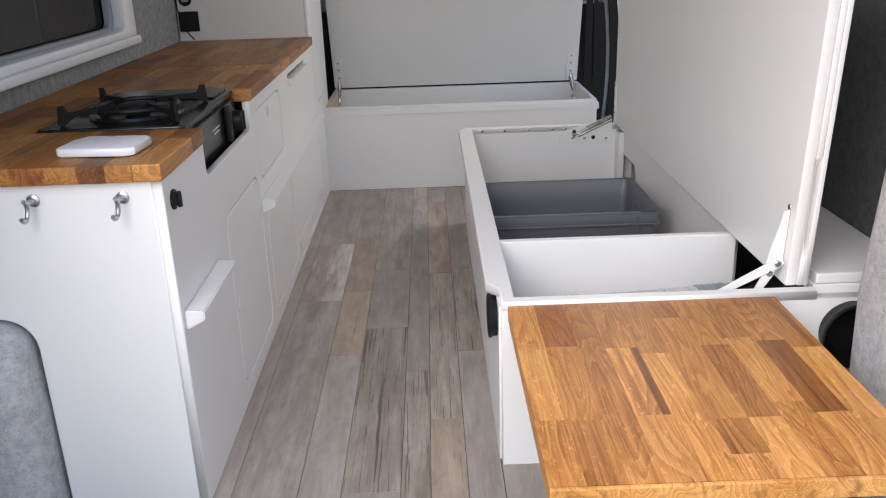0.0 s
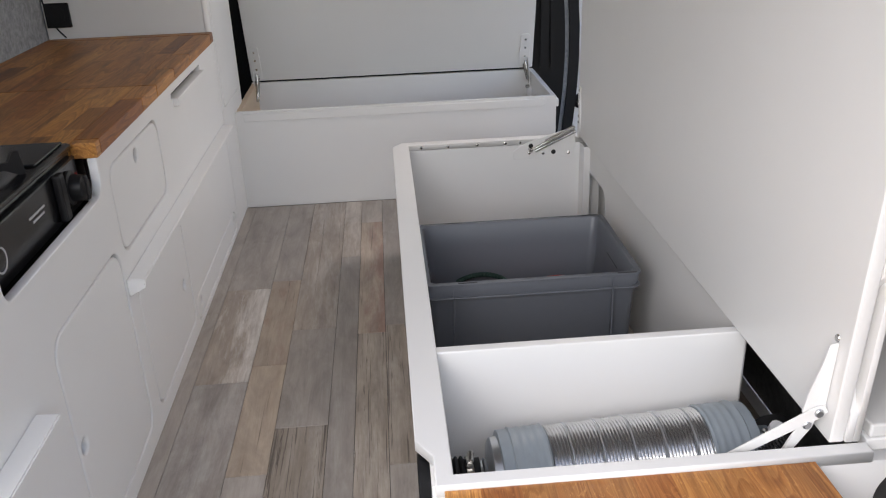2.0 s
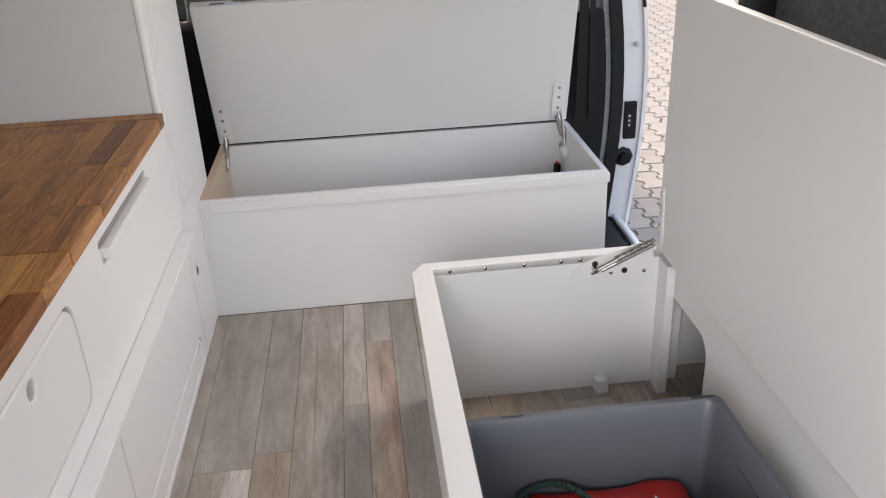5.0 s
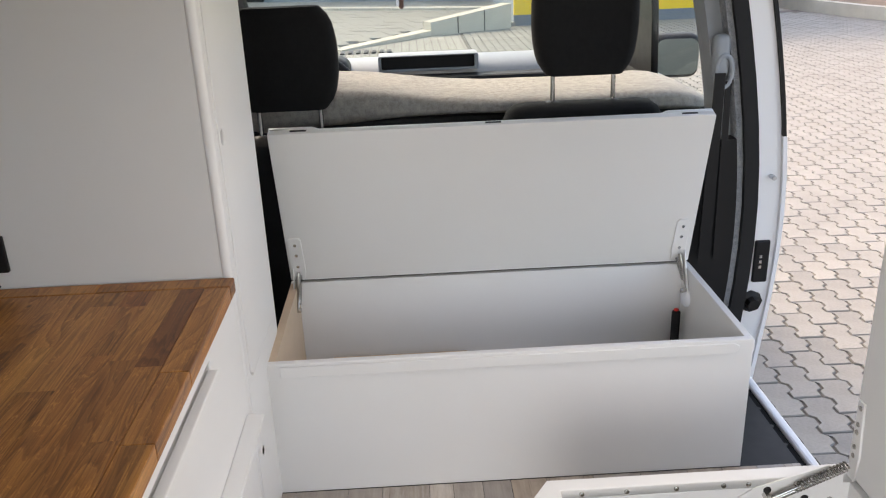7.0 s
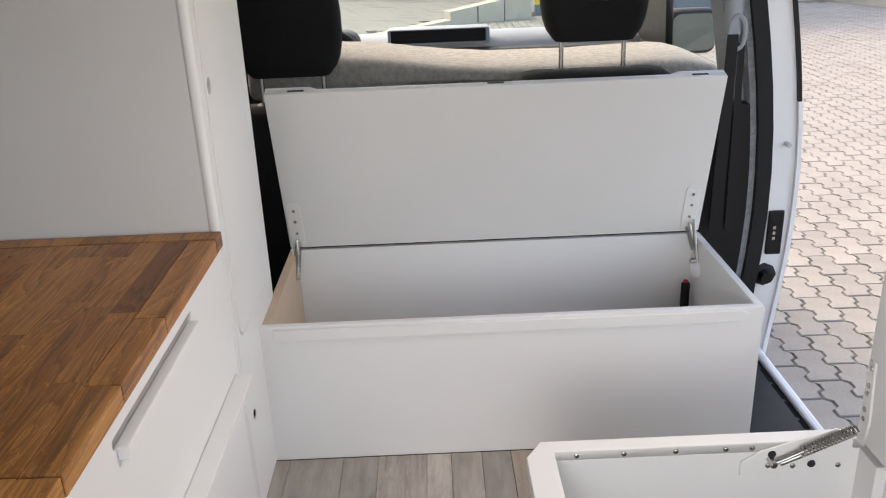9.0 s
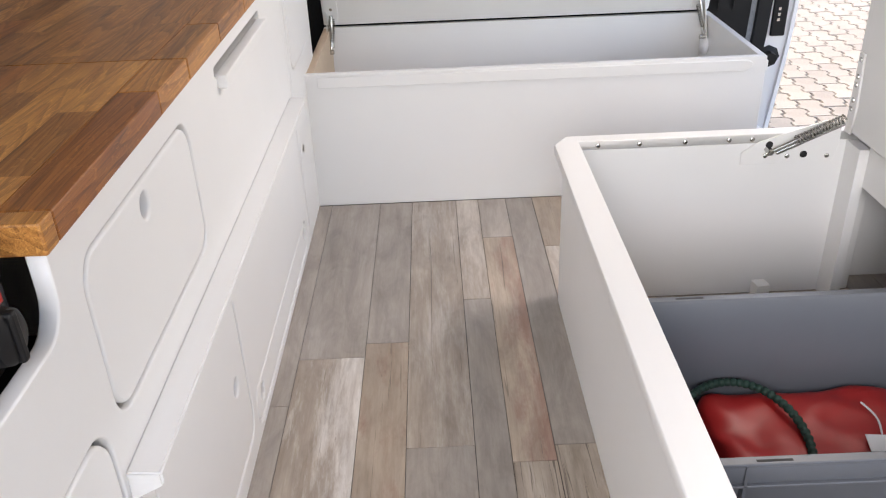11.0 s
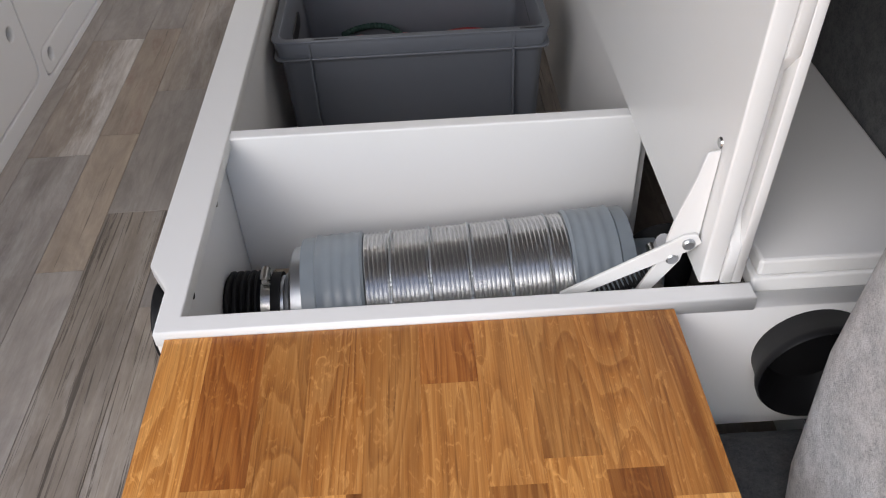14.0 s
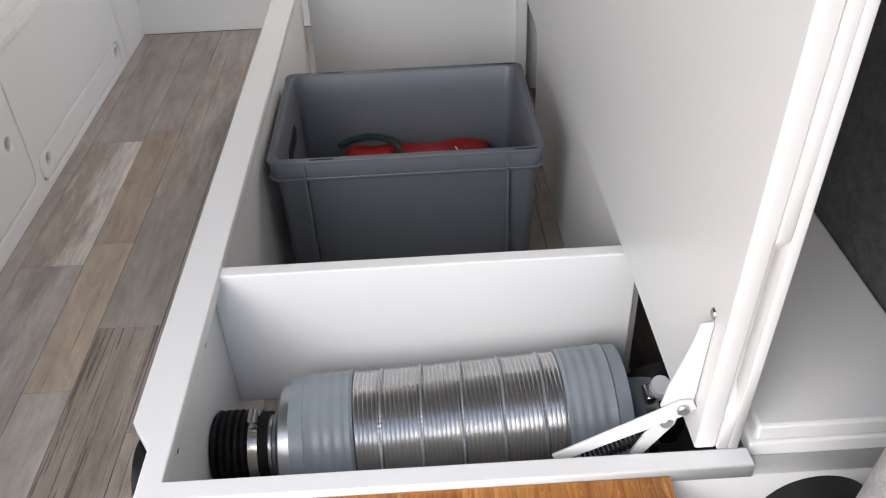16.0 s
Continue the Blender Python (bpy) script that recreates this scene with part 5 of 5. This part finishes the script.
for i in range(3):
    for p, q_ in ((low, high), (highb, lowb), (high, highb)):
        bm.faces.new((p[i], p[i + 1], q_[i + 1], q_[i]))
bm.faces.new((low[3], lowb[3], highb[3], high[3])), bm.faces.new((low[0], high[0], highb[0], lowb[0]))
part("wall", bm, CONCRETE, ramp)
for k in (0.33, 0.66):
    x, y = 0.70 + 1.35 * k, 14.5 + 0.5 * k
    part("joint", box(x - 0.01, x + 0.01, y - 0.006, y + 0.02, GROUND, GROUND + 0.19 + 0.20 * k), JOINT, ramp)
# the far edge of the yard runs aslant
ASLANT = Matrix.Translation((-0.3, 18.1, 0)) @ Matrix.Rotation(radians(-21.5), 4, "Z") @ Matrix.Translation((0.3, -18.1, 0))
bank = thing("sloped_bank", (-2, 17, GROUND), "sloped bank of pale pavers laid in slanting rows", "bank")
bm = bmesh.new()
way = Vector((0.289, -0.957, 0))
rnd = random.Random(21)
for i in range(34):
    side_ = Vector((0.245, 0, 0))
    a = ASLANT @ Vector((-7.2 + 0.26 * i, 18.08, 0))
    far_ = 0.0
    while far_ < 7.0:
        n_ = far_ + 0.46
        p, q_ = a + way * far_, a + way * n_
        edge_y = float(np.interp(q_.x + 0.25, (-0.9, -0.65, 0.70, 2.05), (12.9, 13.15, 14.55, 15.05)))
        if q_.y < edge_y:
            break
        z = [GROUND + 0.10 - 0.0145 * u + rnd.uniform(-0.003, 0.003) for u in (far_, n_)]
        ring = ((p, z[0]), (p + side_, z[0]), (q_ + side_ - way * 0.012, z[1]), (q_ - way * 0.012, z[1]))
        up_ = [bm.verts.new((v.x, v.y, h)) for v, h in ring]
        dn_ = [bm.verts.new((v.x, v.y, GROUND - 0.03)) for v, h in ring]
        bm.faces.new(up_[::-1])
        for k in range(4):
            bm.faces.new((up_[k], up_[(k + 1) % 4], dn_[(k + 1) % 4], dn_[k]))
        far_ = n_
bmesh.ops.recalc_face_normals(bm, faces=bm.faces[:])
tagged(part("slabs", bm, PAVER, bank), kind="stuff")
for i in range(9):
    part("kerb", moved(box(-8 + 1.15 * i, -6.86 + 1.15 * i, 18.12, 18.34, GROUND, GROUND + 0.15, 0.02), ASLANT), CONCRETE, bank)
part("edge", moved(box(-8, 2.4, 18.36, 20.0, GROUND, GROUND + 0.11), ASLANT), PAVER, bank)
drain = thing("drain_grate", (-0.3, 12.9, GROUND), "narrow dark drain grate in the pavement", "drain")
for i in range(8):
    part("bar", box(-0.75 + 0.11 * i, -0.69 + 0.11 * i, 12.75, 13.02, GROUND - 0.005, GROUND + 0.012), BLACK, drain)
hall = thing("hall_building", (0, 24, GROUND), "blue-grey rendered hall with a yellow painted band", "building")
part("wall", moved(box(-30, 4.2, 20.2, 24, GROUND, 2.6), ASLANT), BLUEGREY, hall)
part("base_band", moved(box(-30, -4.05, 20.12, 20.2, -0.53, -0.475), ASLANT), WHITEPLASTIC, hall)
part("plinth", moved(box(-30, -4.05, 20.10, 20.2, -0.474, -0.279), ASLANT), DARKTRIM, hall)
part("yellow_band", moved(box(-30, -4.05, 20.08, 20.2, -0.278, 1.0), ASLANT), YELLOW, hall)
shed = thing("shop_building", (8, 28, GROUND), "far building with a yellow sign band over a grey base", "building")
part("wall", box(2.15, 6.2, 15.4, 19, GROUND, 4), BLUEGREY, shed)
part("yellow_band", box(2.14, 6.22, 15.30, 15.40, -0.37, 1.4), YELLOW, shed)
part("base", box(2.14, 6.22, 15.30, 15.40, GROUND, -0.372), plain("slate_render", (0.14, 0.17, 0.2), 0.8), shed)
bed = thing("raised_bed", (9.5, 17.5, GROUND), "low curved concrete edge round a bare soil bed", "planter")
kp = [(6.9, 18.5), (7.19, 16.9), (7.38, 15.5), (7.66, 14.3), (8.3, 12.9), (9.6, 11.6), (13, 10.6)]
bm = bmesh.new()
rr = []
for (x, y) in kp:
    rr.append([bm.verts.new(p) for p in ((x, y, GROUND - 0.02), (x, y, GROUND + 0.20), (x + 0.12, y + 0.14, GROUND + 0.20), (x + 0.12, y + 0.14, GROUND - 0.02))])
for p, q_ in zip(rr, rr[1:]):
    for i in range(4):
        bm.faces.new((p[i], p[(i + 1) % 4], q_[(i + 1) % 4], q_[i]))
bmesh.ops.recalc_face_normals(bm, faces=bm.faces[:])
part("edging", bm, CONCRETE, bed)
bm = bmesh.new()
bm.faces.new([bm.verts.new((x + 0.1, y + 0.1, GROUND + 0.17)) for x, y in kp] + [bm.verts.new((14, 24, GROUND + 0.6)), bm.verts.new((7.2, 24, GROUND + 0.6))])
bmesh.ops.triangulate(bm, faces=bm.faces[:])
part("soil", bm, SOIL, bed)

# ---- floor planks ----
X = [-0.003, 0.029, 0.138, 0.210, 0.308, 0.358, 0.420, 0.4795]
lay = {
    0: [(-0.05, 0.80, P_GREY), (0.80, 1.55, P_GREY), (1.55, 2.254, P_GREY)],
    1: [(-0.05, 0.42, P_WORN), (0.42, 1.242, P_PALE), (1.242, 1.668, P_WASH), (1.668, 2.254, P_GREY)],
    2: [(-0.05, 0.943, P_GREY), (0.943, 1.300, P_TAN), (1.300, 1.706, P_RED), (1.706, 2.254, P_GREY)],
    3: [(-0.05, 0.45, P_GREY), (0.45, 1.074, P_OLD), (1.074, 1.445, P_GREY), (1.445, 2.254, P_WORN)],
    4: [(-0.05, 0.859, P_OLD), (0.859, 1.833, P_GREY), (1.833, 2.254, P_WORN)],
    5: [(-0.05, 0.669, P_RED), (0.669, 1.409, P_OLD), (1.409, 2.070, P_RUST), (2.070, 2.254, P_GREY)],
    6: [(-0.05, 0.42, P_TAN), (0.42, 0.944, P_GREY), (0.944, 1.440, P_OLD), (1.440, 2.254, P_GREY)],
}
for k, rows_ in lay.items():
    for a, b, m in rows_:
        part("plank", box(X[k] + 0.0004, X[k + 1] - 0.0004, a + 0.0005, b - 0.0005, -0.003, 0.0, 0.0004, 1), m, floor)
x = 0.4800
rnd = random.Random(12)
while x < 1.09:
    wd = min(rnd.choice((0.06, 0.075, 0.10)), 1.10 - x)
    y = -0.05
    while y < 2.25:
        e = min(2.254, y + rnd.uniform(0.35, 0.75))
        if 2.254 - e < 0.08:
            e = 2.254
        part("plank", box(x + 0.0004, x + wd - 0.0004, y + 0.0004, e - 0.0004, -0.003, 0.0, 0.0005, 1), rnd.choice((P_GREY, P_TAN, P_OLD, P_WORN)), floor)
        y = e
    x += wd
